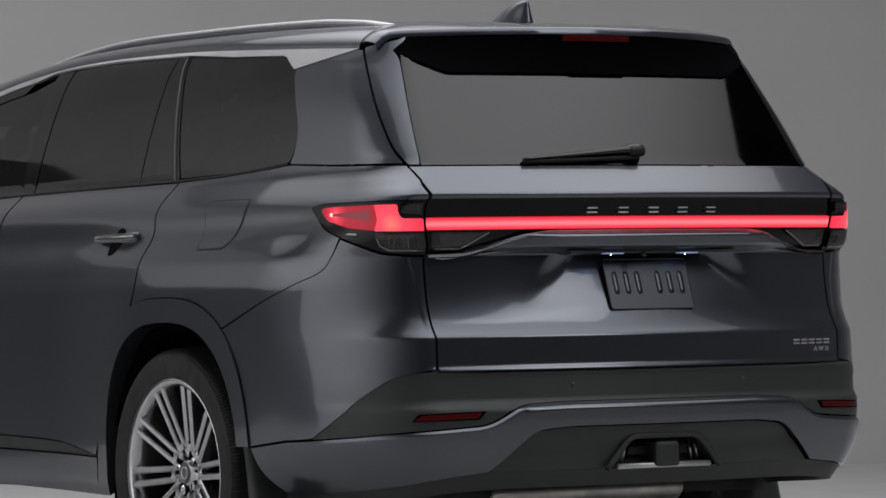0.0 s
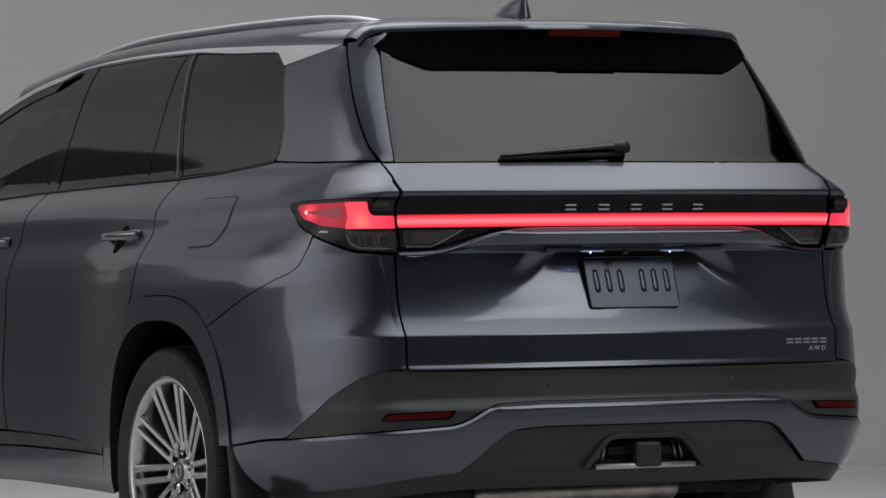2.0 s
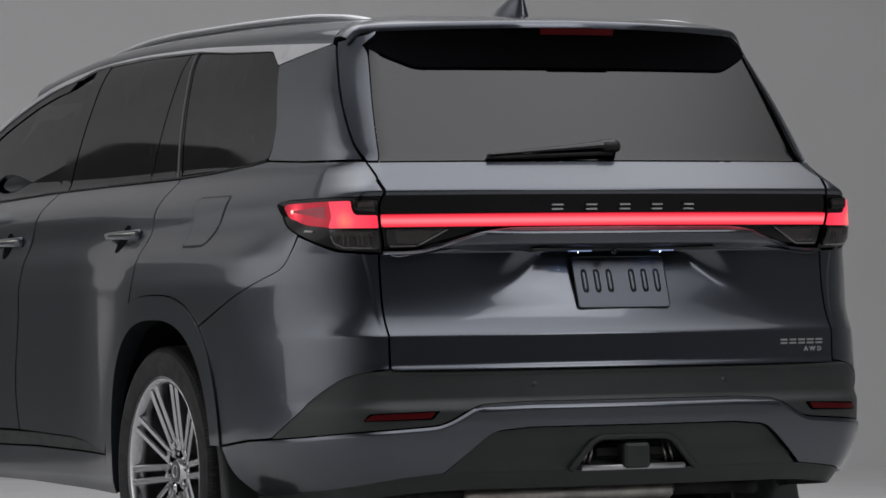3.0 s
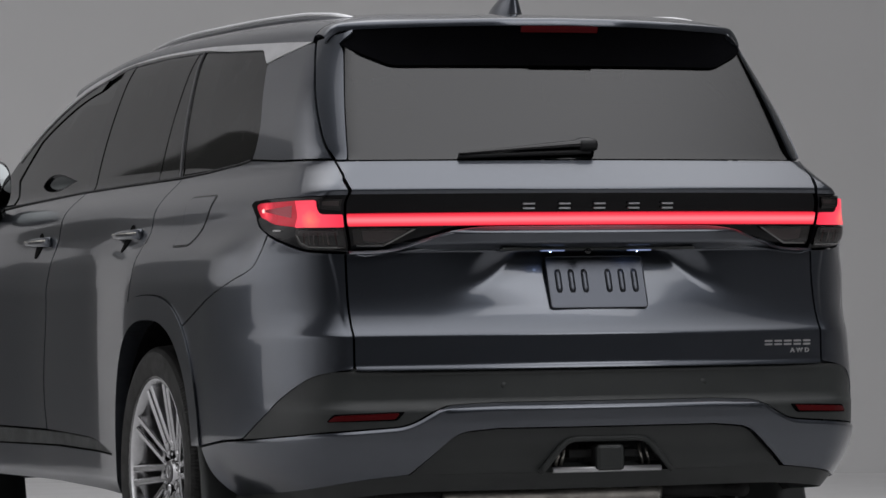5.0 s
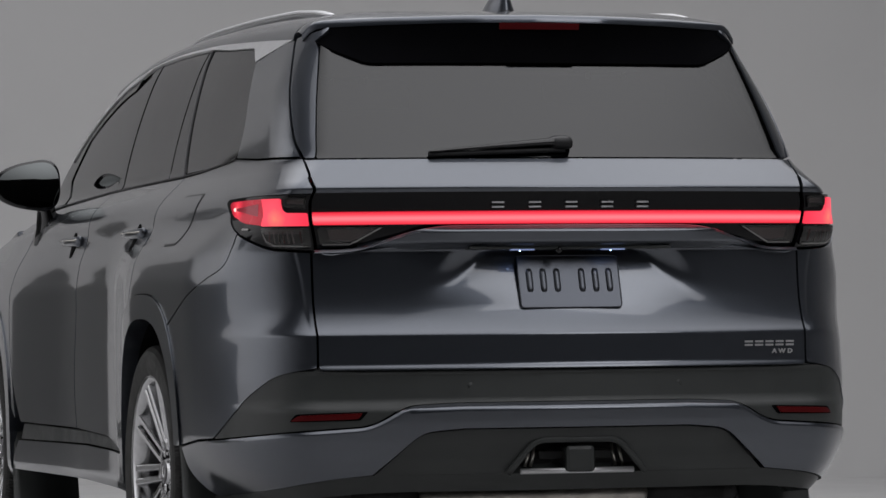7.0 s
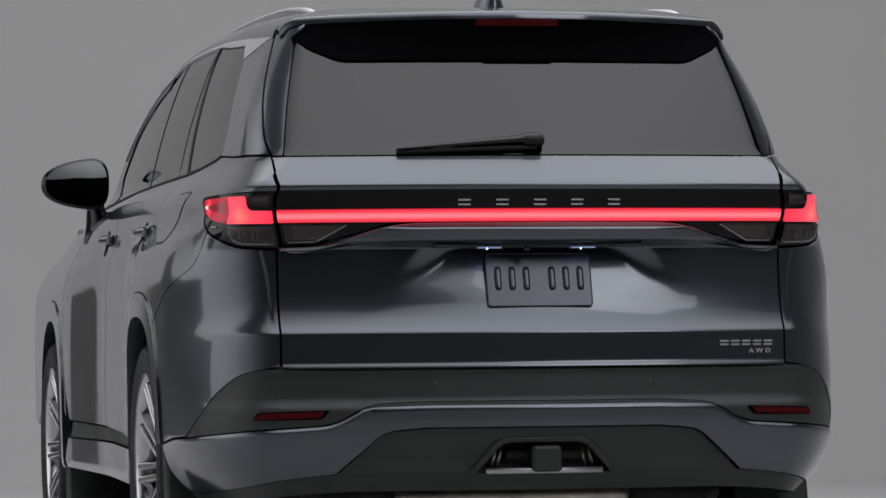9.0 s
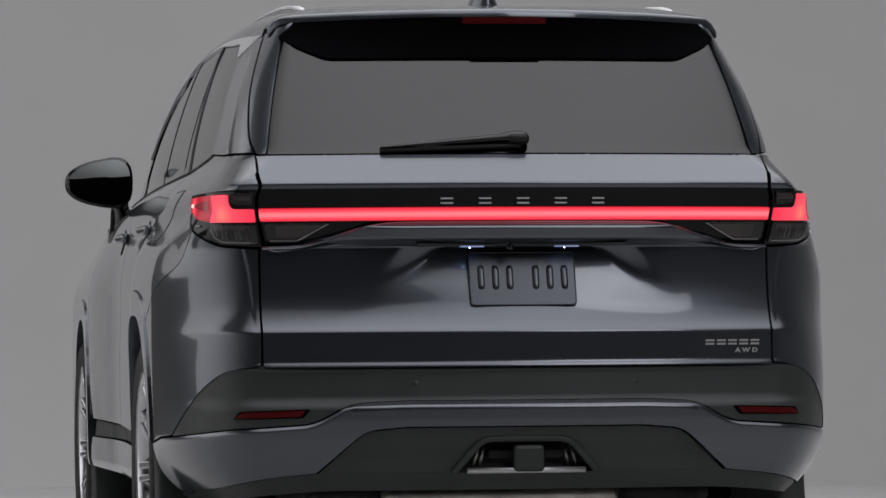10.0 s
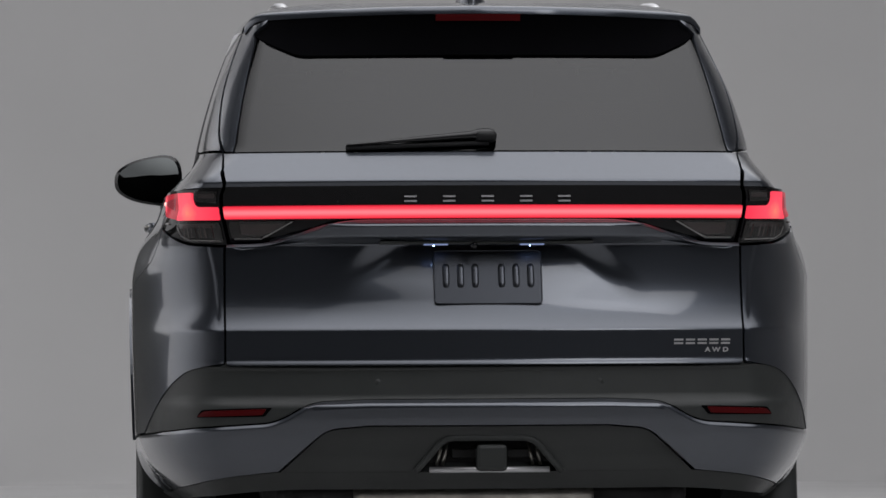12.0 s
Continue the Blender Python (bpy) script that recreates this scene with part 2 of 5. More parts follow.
def rounded(corners, steps=5, reach=0.02):
    """A closed outline through corners (a, b[, radius]), with round corners and points no further apart than reach."""
    out, n = [], len(corners)
    for i in range(n):
        p = Vector(corners[i][:2])
        r = corners[i][2] if len(corners[i]) > 2 else 0
        a, b = Vector(corners[i - 1][:2]) - p, Vector(corners[(i + 1) % n][:2]) - p
        if r and a.length > 1e-6 and b.length > 1e-6:
            r = min(r, a.length * 0.48, b.length * 0.48)
            p0, p1 = p + a.normalized() * r, p + b.normalized() * r
            for k in range(steps + 1):
                f = k / steps
                out.append((1 - f) ** 2 * p0 + 2 * f * (1 - f) * p + f * f * p1)
        else:
            out.append(p)
    dense = []
    for i, p in enumerate(out):
        q = out[(i + 1) % len(out)]
        k = max(1, int((q - p).length / reach))
        dense += [p.lerp(q, j / k) for j in range(k)]
    return [tuple(p) for p in dense]


def shrink(outline, gap):
    """The outline moved inwards by gap."""
    pts = [Vector(p) for p in outline]
    area = sum(a.x * b.y - b.x * a.y for a, b in zip(pts, pts[1:] + pts[:1]))
    if area < 0:
        pts.reverse()
    out = []
    for i, p in enumerate(pts):
        a, b = p - pts[i - 1], pts[(i + 1) % len(pts)] - p
        if a.length < 1e-7 or b.length < 1e-7:
            continue
        na, nb = Vector((-a.y, a.x)).normalized(), Vector((-b.y, b.x)).normalized()
        m = na + nb
        if m.length < 1e-4:
            continue
        m = m / max(0.35, m.length_squared / 2)
        out.append(p + m * gap)
    return out


def skin(name, outline, surface, material, parent, label="", off=0.0, thick=0.014, grid=0.02, gap=0.0, extra=(), side=1):
    """A panel: the outline in the surface's own coordinates, filled with a fine grid, laid on the surface and given an edge that turns in.
    side -1 mirrors it to the other flank."""
    pts = shrink(outline, gap)
    flat = bmesh.new()
    flat.faces.new([flat.verts.new((p.x, p.y, 0)) for p in pts])
    lo = Vector((min(p.x for p in pts), min(p.y for p in pts)))
    hi = Vector((max(p.x for p in pts), max(p.y for p in pts)))
    step = grid if isinstance(grid, tuple) else (grid, grid)
    cuts = [(0, v) for v in np.arange(math.ceil(lo.x / step[0]) * step[0], hi.x, step[0])]
    cuts += [(1, v) for v in np.arange(math.ceil(lo.y / step[1]) * step[1], hi.y, step[1])]
    cuts += [(1, v) for v in extra if lo.y < v < hi.y]
    for axis, v in cuts:
        co, no = Vector((0, 0, 0)), Vector((0, 0, 0))
        co[axis], no[axis] = v, 1
        bmesh.ops.bisect_plane(flat, geom=flat.verts[:] + flat.edges[:] + flat.faces[:], dist=1e-6, plane_co=co, plane_no=no)
    bmesh.ops.triangulate(flat, faces=[f for f in flat.faces if len(f.verts) > 4])
    flat.verts.index_update()
    place, normal = [], []
    h = 0.0015
    for v in flat.verts:
        a, b = v.co.x, v.co.y
        p = Vector(surface(a, b))
        du = Vector(surface(a + h, b)) - Vector(surface(a - h, b))
        dv = Vector(surface(a, b + h)) - Vector(surface(a, b - h))
        n = du.cross(dv).normalized()
        place.append(p + n * off)
        normal.append(n)
    verts, faces, corner = [tuple(p) for p in place], [], []
    for f in flat.faces:
        ids = [v.index for v in f.verts]
        if f.normal.z < 0:
            ids.reverse()
        faces.append(ids)
        corner.append([normal[i] for i in ids])
    # the rim: a small roll at the edge, then straight in
    rim = {}
    border = [e for e in flat.edges if len(e.link_faces) == 1]
    for e in border:
        for v in e.verts:
            if v.index not in rim:
                rim[v.index] = len(verts)
                p, n = place[v.index], normal[v.index]
                verts.append(tuple(p - n * thick))
    for e in border:
        f = e.link_faces[0]
        ids = [v.index for v in f.verts]
        if f.normal.z < 0:
            ids.reverse()
        i, j = e.verts[0].index, e.verts[1].index
        k = ids.index(i)
        if ids[(k + 1) % len(ids)] != j:
            i, j = j, i
        faces.append([j, i, rim[i], rim[j]])
        d = (Vector(verts[j]) - Vector(verts[i]))
        n = d.cross(normal[i])
        n = n.normalized() if n.length > 1e-9 else normal[i]
        corner.append([n, n, n, n])
    flat.free()
    if side < 0:
        verts = [(-x, y, z) for x, y, z in verts]
        faces = [f[::-1] for f in faces]
        corner = [[Vector((-n.x, n.y, n.z)) for n in c[::-1]] for c in corner]
    me = bpy.data.meshes.new(name)
    me.from_pydata(verts, [], faces)
    me.polygons.foreach_set("use_smooth", [True] * len(me.polygons))
    me.materials.append(material)
    me.normals_split_custom_set([tuple(n) for c in corner for n in c])
    ob = new(name, me)
    ob.parent = parent
    return tagged(ob, label)


def both(name, outline, surface, material, parent, label="", **kw):
    """The same panel on either flank."""
    return [skin(name, outline, surface, material, parent, label, side=k, **kw) for k in (-1, 1)]


# ---------------------------------------------------------------- the form of the body
class Chain:
    """Straight runs through pts, with every bend rounded over plus and minus w; kept as a fine table."""

    def __init__(self, w, *pts):
        self.lo, self.step = pts[0][0] - 0.3, 0.0005
        v = np.arange(self.lo, pts[-1][0] + 0.3, self.step)
        xs, ys = [p[0] for p in pts], [p[1] for p in pts]
        self.table = np.mean([np.interp(v + w * k, xs, ys) for k in np.linspace(-1, 1, 25)], axis=0).tolist()

    def __call__(self, v):
        q = (v - self.lo) / self.step
        i = int(min(max(q, 0), len(self.table) - 2))
        return self.table[i] + (self.table[i + 1] - self.table[i]) * (q - i if 0 <= q < len(self.table) - 1 else 0)


S1, S2 = 0.75, 1.10     # the developed width: rear face up to S1, corner up to S2, then the flank
# the ledge across the tailgate: steep at its crisp lower edge, then running out into the panel above
LEDGE = [(z, -0.041 - 0.065 * math.exp((0.788 - z) / 0.076)) for z in np.arange(0.788, 1.0, 0.006)]
REAR = Chain(0.005, (0.20, -0.02), (0.33, -0.062), (0.365, -0.088), (0.40, -0.109), (0.44, -0.123), (0.49, -0.133), (0.54, -0.139), (0.577, -0.141), (0.60, -0.118), (0.680, -0.106), (0.687, -0.116),
             (0.691, -0.117), (0.704, -0.108), *LEDGE, (1.03, -0.044), (1.05, -0.062), (1.188, -0.0868),
             (1.2050, -0.0918), (1.29, 0.004), (1.66, 0.255), (1.76, 0.33))
# the side glass bows out a little between the waist and the roof
GLASSHOUSE = [(1.285 + 0.365 * f, 0.803 - 0.106 * f + 0.042 * f * (1 - f)) for f in np.linspace(0, 1, 13)]
FLANK = Chain(0.02, (0.20, 0.86), (0.27, 0.945), (0.33, 0.979), (0.47, 0.982), (0.60, 0.983), (0.76, 0.983), (0.95, 0.979), (1.03, 0.962), (1.12, 0.925), (1.175, 0.908),
         (1.21, 0.880), *GLASSHOUSE, (1.70, 0.672), (1.74, 0.62))
TAPER = Chain(0.05, (0.30, 0.022), (0.50, 0.018), (0.90, 0.006), (1.03, 0.008), (1.10, 0.034), (1.20, 0.043), (1.30, 0.012), (1.48, 0.016), (1.65, 0.043))
DENT_Z = Chain(0.02, (1.09, 0), (1.155, 1), (1.19, 0))
DENT_Y = Chain(0.06, (0.36, 0), (0.46, 1), (0.85, 0))
TUCK = Chain(0.03, (0.25, 0.150), (0.33, 0.085), (0.40, 0.030), (0.47, 0.0))
TAIL_Y = Chain(0.05, (0.20, 0.034), (0.30, 0.022), (0.42, 0.005), (0.50, 0.0))
TAIL_Z = Chain(0.03, (0.50, 0.3), (0.66, 0.4), (0.80, 1.0), (1.03, 1.0), (1.10, 0.0))
INSET_Z = Chain(0.015, (0.60, 0.0), (0.64, -0.25), (0.783, -0.25), (0.86, 1.0), (1.035, 1.0), (1.06, 0.0))
INSET_S = Chain(0.08, (0.75, 0.0), (0.89, 1.0), (0.93, 1.0), (1.02, 0.0))
WRAP = Chain(0.10, (0.80, 1.0), (0.92, 0.90), (1.02, 0.45), (1.16, 0.0))
FENDER_Y = Chain(0.06, (0.34, 0), (0.52, 1), (1.36, 1), (1.90, 0))
FENDER_Z = Chain(0.03, (0.35, 0.5), (0.50, 0.7), (0.70, 0.85), (0.98, 1), (1.035, 0.95), (1.11, -0.35), (1.19, 0))
DOOR_TOP = Chain(0.02, (1.10, 0), (1.215, 1), (1.282, 0))
NEAR_REAR = Chain(0.04, (0.50, 1), (0.66, 0))
LOW = Chain(0.08, (0.95, 1), (1.25, 0))
DOORS = Chain(0.16, (1.34, 0), (1.86, 1), (2.7, 1), (3.5, 0))
CORNER_X = Chain(0.03, (0.3, 0.70), (0.5, 0.735), (0.72, 0.738), (0.95, 0.758), (1.13, 0.80), (1.19, 0.80), (1.29, 0.665), (1.65, 0.60))
CORNER_Y = Chain(0.04, (0.3, 0.45), (0.5, 0.44), (0.72, 0.42), (0.95, 0.36), (1.13, 0.26), (1.19, 0.26), (1.29, 0.33), (1.65, 0.52))


EVEN = Chain(0.01, (0.60, -0.1180), (0.63, -0.1140), (0.70, -0.1082), (0.788, -0.1065))


def rear_y(x, z, a=0.0):
    """The rear face; towards the corners the lip dies away and the step above it runs out."""
    y = REAR(z)
    if a > 0.70:
        if 0.615 < z < 0.76:
            q = min(1.0, (a - 0.70) / 0.14)
            y += (EVEN(z) - y) * q * q * (3 - 2 * q)
        if 0.788 < z < 1.05:
            flush = -0.106 + 0.168 * (z - 0.788)
            y = flush + (y - flush) * WRAP(a)
    return y + 0.172 * x * x


def flank_x(y, z):
    x = FLANK(z)
    if y < 1.25:
        x -= TAPER(z) * (1.25 - y) ** 2
    low = LOW(z)
    x -= 0.045 * low * DOORS(y)
    x -= TUCK(z) * NEAR_REAR(y)
    x += 0.019 * DOORS(y) * DOOR_TOP(z)
    x -= 0.002 * DENT_Z(z) * DENT_Y(y)
    x += 0.016 * FENDER_Z(z) * FENDER_Y(y) - TAIL_Z(z) * TAIL_Y(y)
    if y > 2.0:
        x -= (0.014 - 0.009 * low) * (y - 2.0) ** 2
    return x


def corner_start(z):
    return CORNER_X(z)


def corner_end(z):
    return CORNER_Y(z)


def shell(s, z):
    """The body's skin at developed width s and height z."""
    a = abs(s)
    xr, yc = corner_start(z), corner_end(z)
    if a <= S1:
        x = a * xr / S1
        y = rear_y(x, z, a)
    elif a >= S2:
        y = yc + a - S2
        x = flank_x(y, z)
    else:
        f = (a - S1) / (S2 - S1)
        x0, y0 = xr, rear_y(xr, z, a)
        x3, y3 = flank_x(yc, z), yc
        m0 = 2 * 0.172 * xr
        m3 = (flank_x(yc + 0.02, z) - x3) / 0.02
        # where the two tangents meet
        q = (x3 - x0 + m3 * (y0 - y3)) / max(1e-6, 1 - m3 * m0)
        xi, yi = x0 + q, y0 + m0 * q
        h = 0.62
        x1, y1 = x0 + h * (xi - x0), y0 + h * (yi - y0)
        x2, y2 = x3 + h * (xi - x3), y3 + h * (yi - y3)
        g = 1 - f
        x = g**3 * x0 + 3 * g * g * f * x1 + 3 * g * f * f * x2 + f**3 * x3
        y = g**3 * y0 + 3 * g * g * f * y1 + 3 * g * f * f * y2 + f**3 * y3
        # the hollow of the tailgate is carried on round the corner, and fades out
        hollow = 0.009 * INSET_Z(z) * INSET_S(a)
        x -= hollow * math.sin(f * math.pi / 2)
        y += hollow * math.cos(f * math.pi / 2)
    return (math.copysign(x, s), y, z)


# ---------------------------------------------------------------- the studio
FLOOR = -0.008


def studio():
    """A cove of painted floor and backdrop in one sweep, dark drapes behind the camera, and a dark ceiling."""
    half, back, front, cove, top = 17.0, -19.0, 17.0, 4.0, 9.0
    bm = bmesh.new()
    # one section: floor, quarter round, wall; carried round a rounded plan
    section = [(0.0, FLOOR)] + [(cove * math.sin(a), FLOOR + cove - cove * math.cos(a)) for a in np.linspace(0, math.pi / 2, 17)] + [(cove, top)]
    plan = []
    inner = 9.0
    for a in np.linspace(0, math.pi, 49):
        plan.append((Vector((inner * math.cos(a), 2.0 + inner * math.sin(a))), Vector((math.cos(a), math.sin(a)))))
    plan = [(Vector((inner, back)), Vector((1, 0)))] + plan + [(Vector((-inner, back)), Vector((-1, 0)))]
    rings = [[bm.verts.new((p.x + n.x * d, p.y + n.y * d, z)) for d, z in section] for p, n in plan]
    for a, b in zip(rings, rings[1:]):
        for k in range(len(section) - 1):
            bm.faces.new((a[k], b[k], b[k + 1], a[k + 1]))
    bmesh.ops.recalc_face_normals(bm, faces=bm.faces)
    for f in bm.faces:
        if f.calc_center_median().dot(f.normal) > 0:
            f.normal_flip()
    part("backdrop", bm, wall_material("backdrop_paint", (0.45, 0.446, 0.443)))
    bm = bmesh.new()
    loop = [bm.verts.new((p.x, p.y, FLOOR)) for p, n in plan]
    f = bm.faces.new(loop)
    if f.normal.z < 0:
        f.normal_flip()
    bmesh.ops.triangulate(bm, faces=bm.faces[:])
    part("floor", bm, floor_material(), smooth=False)
    bm = bmesh.new()
    box(bm, -14.5, 14.5, back - 0.3, back, -0.05, top)
    part("wall_rear", bm, wall_material("black_drape", (0.012, 0.012, 0.012)), smooth=False)
    bm = bmesh.new()
    box(bm, -14.5, 14.5, back - 0.3, 16.0, top, top + 0.3)
    part("ceiling", bm, wall_material("dark_ceiling", (0.05, 0.05, 0.05)), smooth=False)


studio()
# a long curved cloth screen on the floor in front of the backdrop's left side, highest in its middle;
# added out of view to darken what the doors and side windows reflect
FLAG_TOP = Chain(1.0, (15, 1.0), (22, 3.3), (28, 3.3), (35, 2.2), (46, 1.6), (70, 1.5))
bm = bmesh.new()
rows = []
for a in np.linspace(radians(15), radians(70), 56):
    high = FLAG_TOP(math.degrees(a))
    rows.append([bm.verts.new((-r * math.sin(a), 2.0 + r * math.cos(a), z)) for r, z in ((8.70, FLOOR), (8.70, high), (8.78, high), (8.78, FLOOR))])
for a, b in zip(rows, rows[1:]):
    for k in range(4):
        bm.faces.new((a[k], a[(k + 1) % 4], b[(k + 1) % 4], b[k]))
bm.faces.new(rows[0])
bm.faces.new(rows[-1])
bmesh.ops.recalc_face_normals(bm, faces=bm.faces)
tagged(part("screen_flag", bm, wall_material("dark_flag_cloth", (0.07, 0.07, 0.066)), smooth=False), "unseen dark grey cloth screen, added to darken the flank's reflections", "screen")
tagged(bpy.data.objects["floor"], "seamless pale grey painted studio floor", "floor", kind="structure")
tagged(bpy.data.objects["backdrop"], "seamless curved grey studio backdrop wall", "backdrop", kind="structure")
tagged(bpy.data.objects["wall_rear"], "dark drape closing the studio", "wall", kind="structure")
tagged(bpy.data.objects["ceiling"], "dark studio ceiling", "ceiling", kind="structure")

# ---------------------------------------------------------------- the car
car = new("car")
tagged(car, "dark grey metallic three-row SUV with lit red tail lamps", "car")


def E(y, z, r=0.0):
    """A point of an outline on the flank, by its place along the car and its height."""
    return (S2 + y - CORNER_Y(z), z, r)


def R(x, z, r=0.0):
    """A point of an outline on the rear face, by its distance from the middle."""
    return (x * S1 / CORNER_X(z), z, r)


def seam(half, z0, z1, count=9):
    """The tailgate's side joint below the lamps."""
    return [R(half, z) for z in np.linspace(z0, z1, count)]


def gate(s, z):
    """The tailgate's skin: the body's, pressed in round the number plate."""
    x, y, z = shell(s, z)
    half = 0.262 + 1.10 * (1.04 - z)
    side_fade = min(1.0, max(0.0, (half + 0.065 - abs(x)) / 0.13))
    side_fade = side_fade * side_fade * (3 - 2 * side_fade)
    y -= 0.172 * x * x * side_fade * FLAT(z)                       # the pressing is nearly flat across
    return (x, y + side_fade * RECESS(z), z)


FLAT = Chain(0.025, (0.850, 0.0), (1.04, 1.0))
RECESS = Chain(0.025, (0.835, 0.0), (0.90, 0.010), (1.04, 0.056))
WING = Chain(0.004, (1.02, 0.02), (1.035, 0.036), (1.046, 0.054), (1.080, 0.055), (1.096, 0.020))


def wing(s, z):
    """The garnish over the number plate: it stands out from the tailgate and dies away at its ends."""
    x, y, z = shell(s, z)
    t = min(1.0, max(0.0, (0.54 - abs(x)) / 0.20))
    t = t * t * (3 - 2 * t)
    return (x, y - 0.002 - WING(z) * t * 0.85, z)


# --- tailgate
tailgate = skin("tailgate", rounded([R(-0.728, 0.688, 0.03), R(0.728, 0.688, 0.03)] + seam(0.7285, 0.72, 1.024) + [(0.61, 1.0245, 0.04), (0.56, 1.031, 0.03),
                (-0.56, 1.031, 0.03), (-0.61, 1.0245, 0.04)] + seam(-0.7285, 1.024, 0.72)), gate, PAINT, car, "dark grey metallic tailgate", grid=(0.010, 0.007),
                gap=0.002, thick=0.02, extra=(0.690, 0.693, 0.700, 0.706, 0.785, 0.791, 0.855, 0.862, 1.014, 1.019))
skin("tailgate_garnish", rounded([(-0.575, 1.030, 0.01), (-0.40, 1.030), (0.40, 1.030), (0.575, 1.030, 0.01), (0.585, 1.034, 0.004), (0.385, 1.0935, 0.07), (-0.385, 1.0935, 0.07), (-0.585, 1.034, 0.004)]),
     wing, PAINT, tailgate, "grey garnish wing over the number plate", grid=(0.02, 0.005), thick=0.06)


def tailgate_edge(k):
    """The bevelled upper edge of the tailgate: level under the lamps, then up and along the top of the garnish; it stands as far out as the lamps."""
    run = rounded([(0.700, 1.0275), (0.590, 1.0285, 0.05), (0.385, 1.0945, 0.07), (0.0, 1.0955), (0.0, 0.9)])
    run = [(a, z) for a, z in run if z > 1.02 and (a > 0.001 or z > 1.0954)]
    bm, rings = bmesh.new(), []
    for a, z in run:
        x, y, _ = wing(a, z)
        y = min(y, shell(a, 1.052)[1]) - 0.0025
        slim = 1.0 if z < 1.085 else 0.62
        rings.append([bm.verts.new((k * x, y + dy, z + dz)) for dy, dz in ((0.0, -0.0055 * slim), (0.0010, -0.0035 * slim), (0.0075, 0.0030 * slim), (0.012, 0.0036 * slim), (0.028, 0.0030 * slim), (0.028, -0.0055 * slim))])
    for p, q in zip(rings, rings[1:]):
        for i in range(6):
            bm.faces.new((p[i], p[(i + 1) % 6], q[(i + 1) % 6], q[i]))
    bm.faces.new(rings[0])
    bm.faces.new(rings[-1])
    bmesh.ops.recalc_face_normals(bm, faces=bm.faces)
    part("tailgate_edge", bm, PAINT, tailgate, smooth=False)


for k in (-1, 1):
    tailgate_edge(k)
lamp_panel = skin("lamp_panel", rounded([(-0.690, 1.030), (0.690, 1.030), (0.690, 1.10), (0.691, 1.1890), (-0.691, 1.1890), (-0.690, 1.10)]), shell, PANEL_BLACK, tailgate, "gloss black lamp panel", grid=0.03, off=-0.012, thick=0.02)
skin("light_bar", rounded([(-0.690, 1.1000, 0.004), (0.690, 1.1000, 0.004), (0.690, 1.1355, 0.004), (-0.690, 1.1355, 0.004)]), shell, RED_BAR, lamp_panel, "glowing red light bar", grid=(0.03, 0.006), off=-0.002, thick=0.012)
for k in (-1, 1):
    skin("reversing_lamp", rounded([(0.505, 1.094, 0.005), (0.682, 1.094, 0.01), (0.682, 1.040, 0.01), (0.600, 1.040, 0.02)]), shell, LENS_CLEAR, lamp_panel, "smoked clear reversing lamp", off=-0.004, grid=0.02, thick=0.012, side=k)
    skin("lens_edge", rounded([(0.675, 1.0425), (0.603, 1.0425), (0.512, 1.0910), (0.518, 1.0910), (0.605, 1.0450), (0.675, 1.0450)], reach=0.05), shell, LENS_RIM, lamp_panel, "bright lower edge of the lens", off=-0.001, thick=0.004, grid=0.02, side=k)
    skin("reversing_lamp_reflector", rounded([(0.535, 1.086), (0.655, 1.086), (0.655, 1.058), (0.61, 1.050), (0.58, 1.060)]), shell, ALLOY_DARK, lamp_panel, off=-0.010, grid=0.02, thick=0.004, side=k)
SHELF_END = [(0.697, 1.2015), (0.709, 1.212), (0.730, 1.227), (0.744, 1.2365), (0.759, 1.2440), (0.783, 1.2525), (0.809, 1.2620), (0.827, 1.2705), (0.844, 1.2800), (0.859, 1.2890)]
skin("tailgate_shelf", rounded([(-0.692, 1.1905), (0.692, 1.1905)] + SHELF_END + [(-a, z) for a, z in SHELF_END[::-1]]), shell, PAINT, tailgate,
     "sloping grey shelf below the rear window", grid=(0.02, 0.01), gap=0.001, extra=(1.200, 1.2025, 1.205, 1.2075, 1.210), thick=0.02)
skin("rear_window", rounded([(-0.808, 1.2935, 0.012), (0.808, 1.2935, 0.012), (0.813, 1.42, 0.1), (0.820, 1.55, 0.1), (0.828, 1.600), (0.828, 1.632), (0.68, 1.598, 0.05), (-0.68, 1.598, 0.05), (-0.828, 1.632), (-0.828, 1.600), (-0.820, 1.55, 0.1), (-0.813, 1.42, 0.1)]), shell, GLASS_REAR, tailgate,
     "dark privacy glass rear window", grid=0.03, off=-0.003, thick=0.005, gap=0.001)
for k in (-1, 1):
    skin("window_frame", rounded([(0.811, 1.2935), (0.863, 1.2940, 0.01), (0.906, 1.335, 0.03), (0.928, 1.385, 0.1), (0.986, 1.54, 0.1), (1.030, 1.645), (1.034, 1.6585), (0.943, 1.668), (0.826, 1.676), (0.745, 1.685), (0.750, 1.6765), (0.83, 1.657, 0.02), (0.870, 1.643), (0.836, 1.620, 0.02), (0.827, 1.57, 0.05), (0.820, 1.50, 0.05), (0.816, 1.42, 0.1)]), shell, PAINT, tailgate,
         "grey pillar trim beside the rear window", grid=0.02, gap=0.0012, side=k)

# --- spoiler: the section runs from the roof back to the lip and down to the glass
EDGE_Y = Chain(0.025, (0.0, 0.192), (0.2, 0.203), (0.4, 0.258), (0.55, 0.325), (0.60, 0.350), (0.645, 0.375), (0.68, 0.405))
DROP = Chain(0.015, (0.0, 0.0), (0.3, 0.0025), (0.5, 0.006), (0.58, 0.008), (0.625, 0.011), (0.645, 0.020), (0.665, 0.045), (0.68, 0.075))


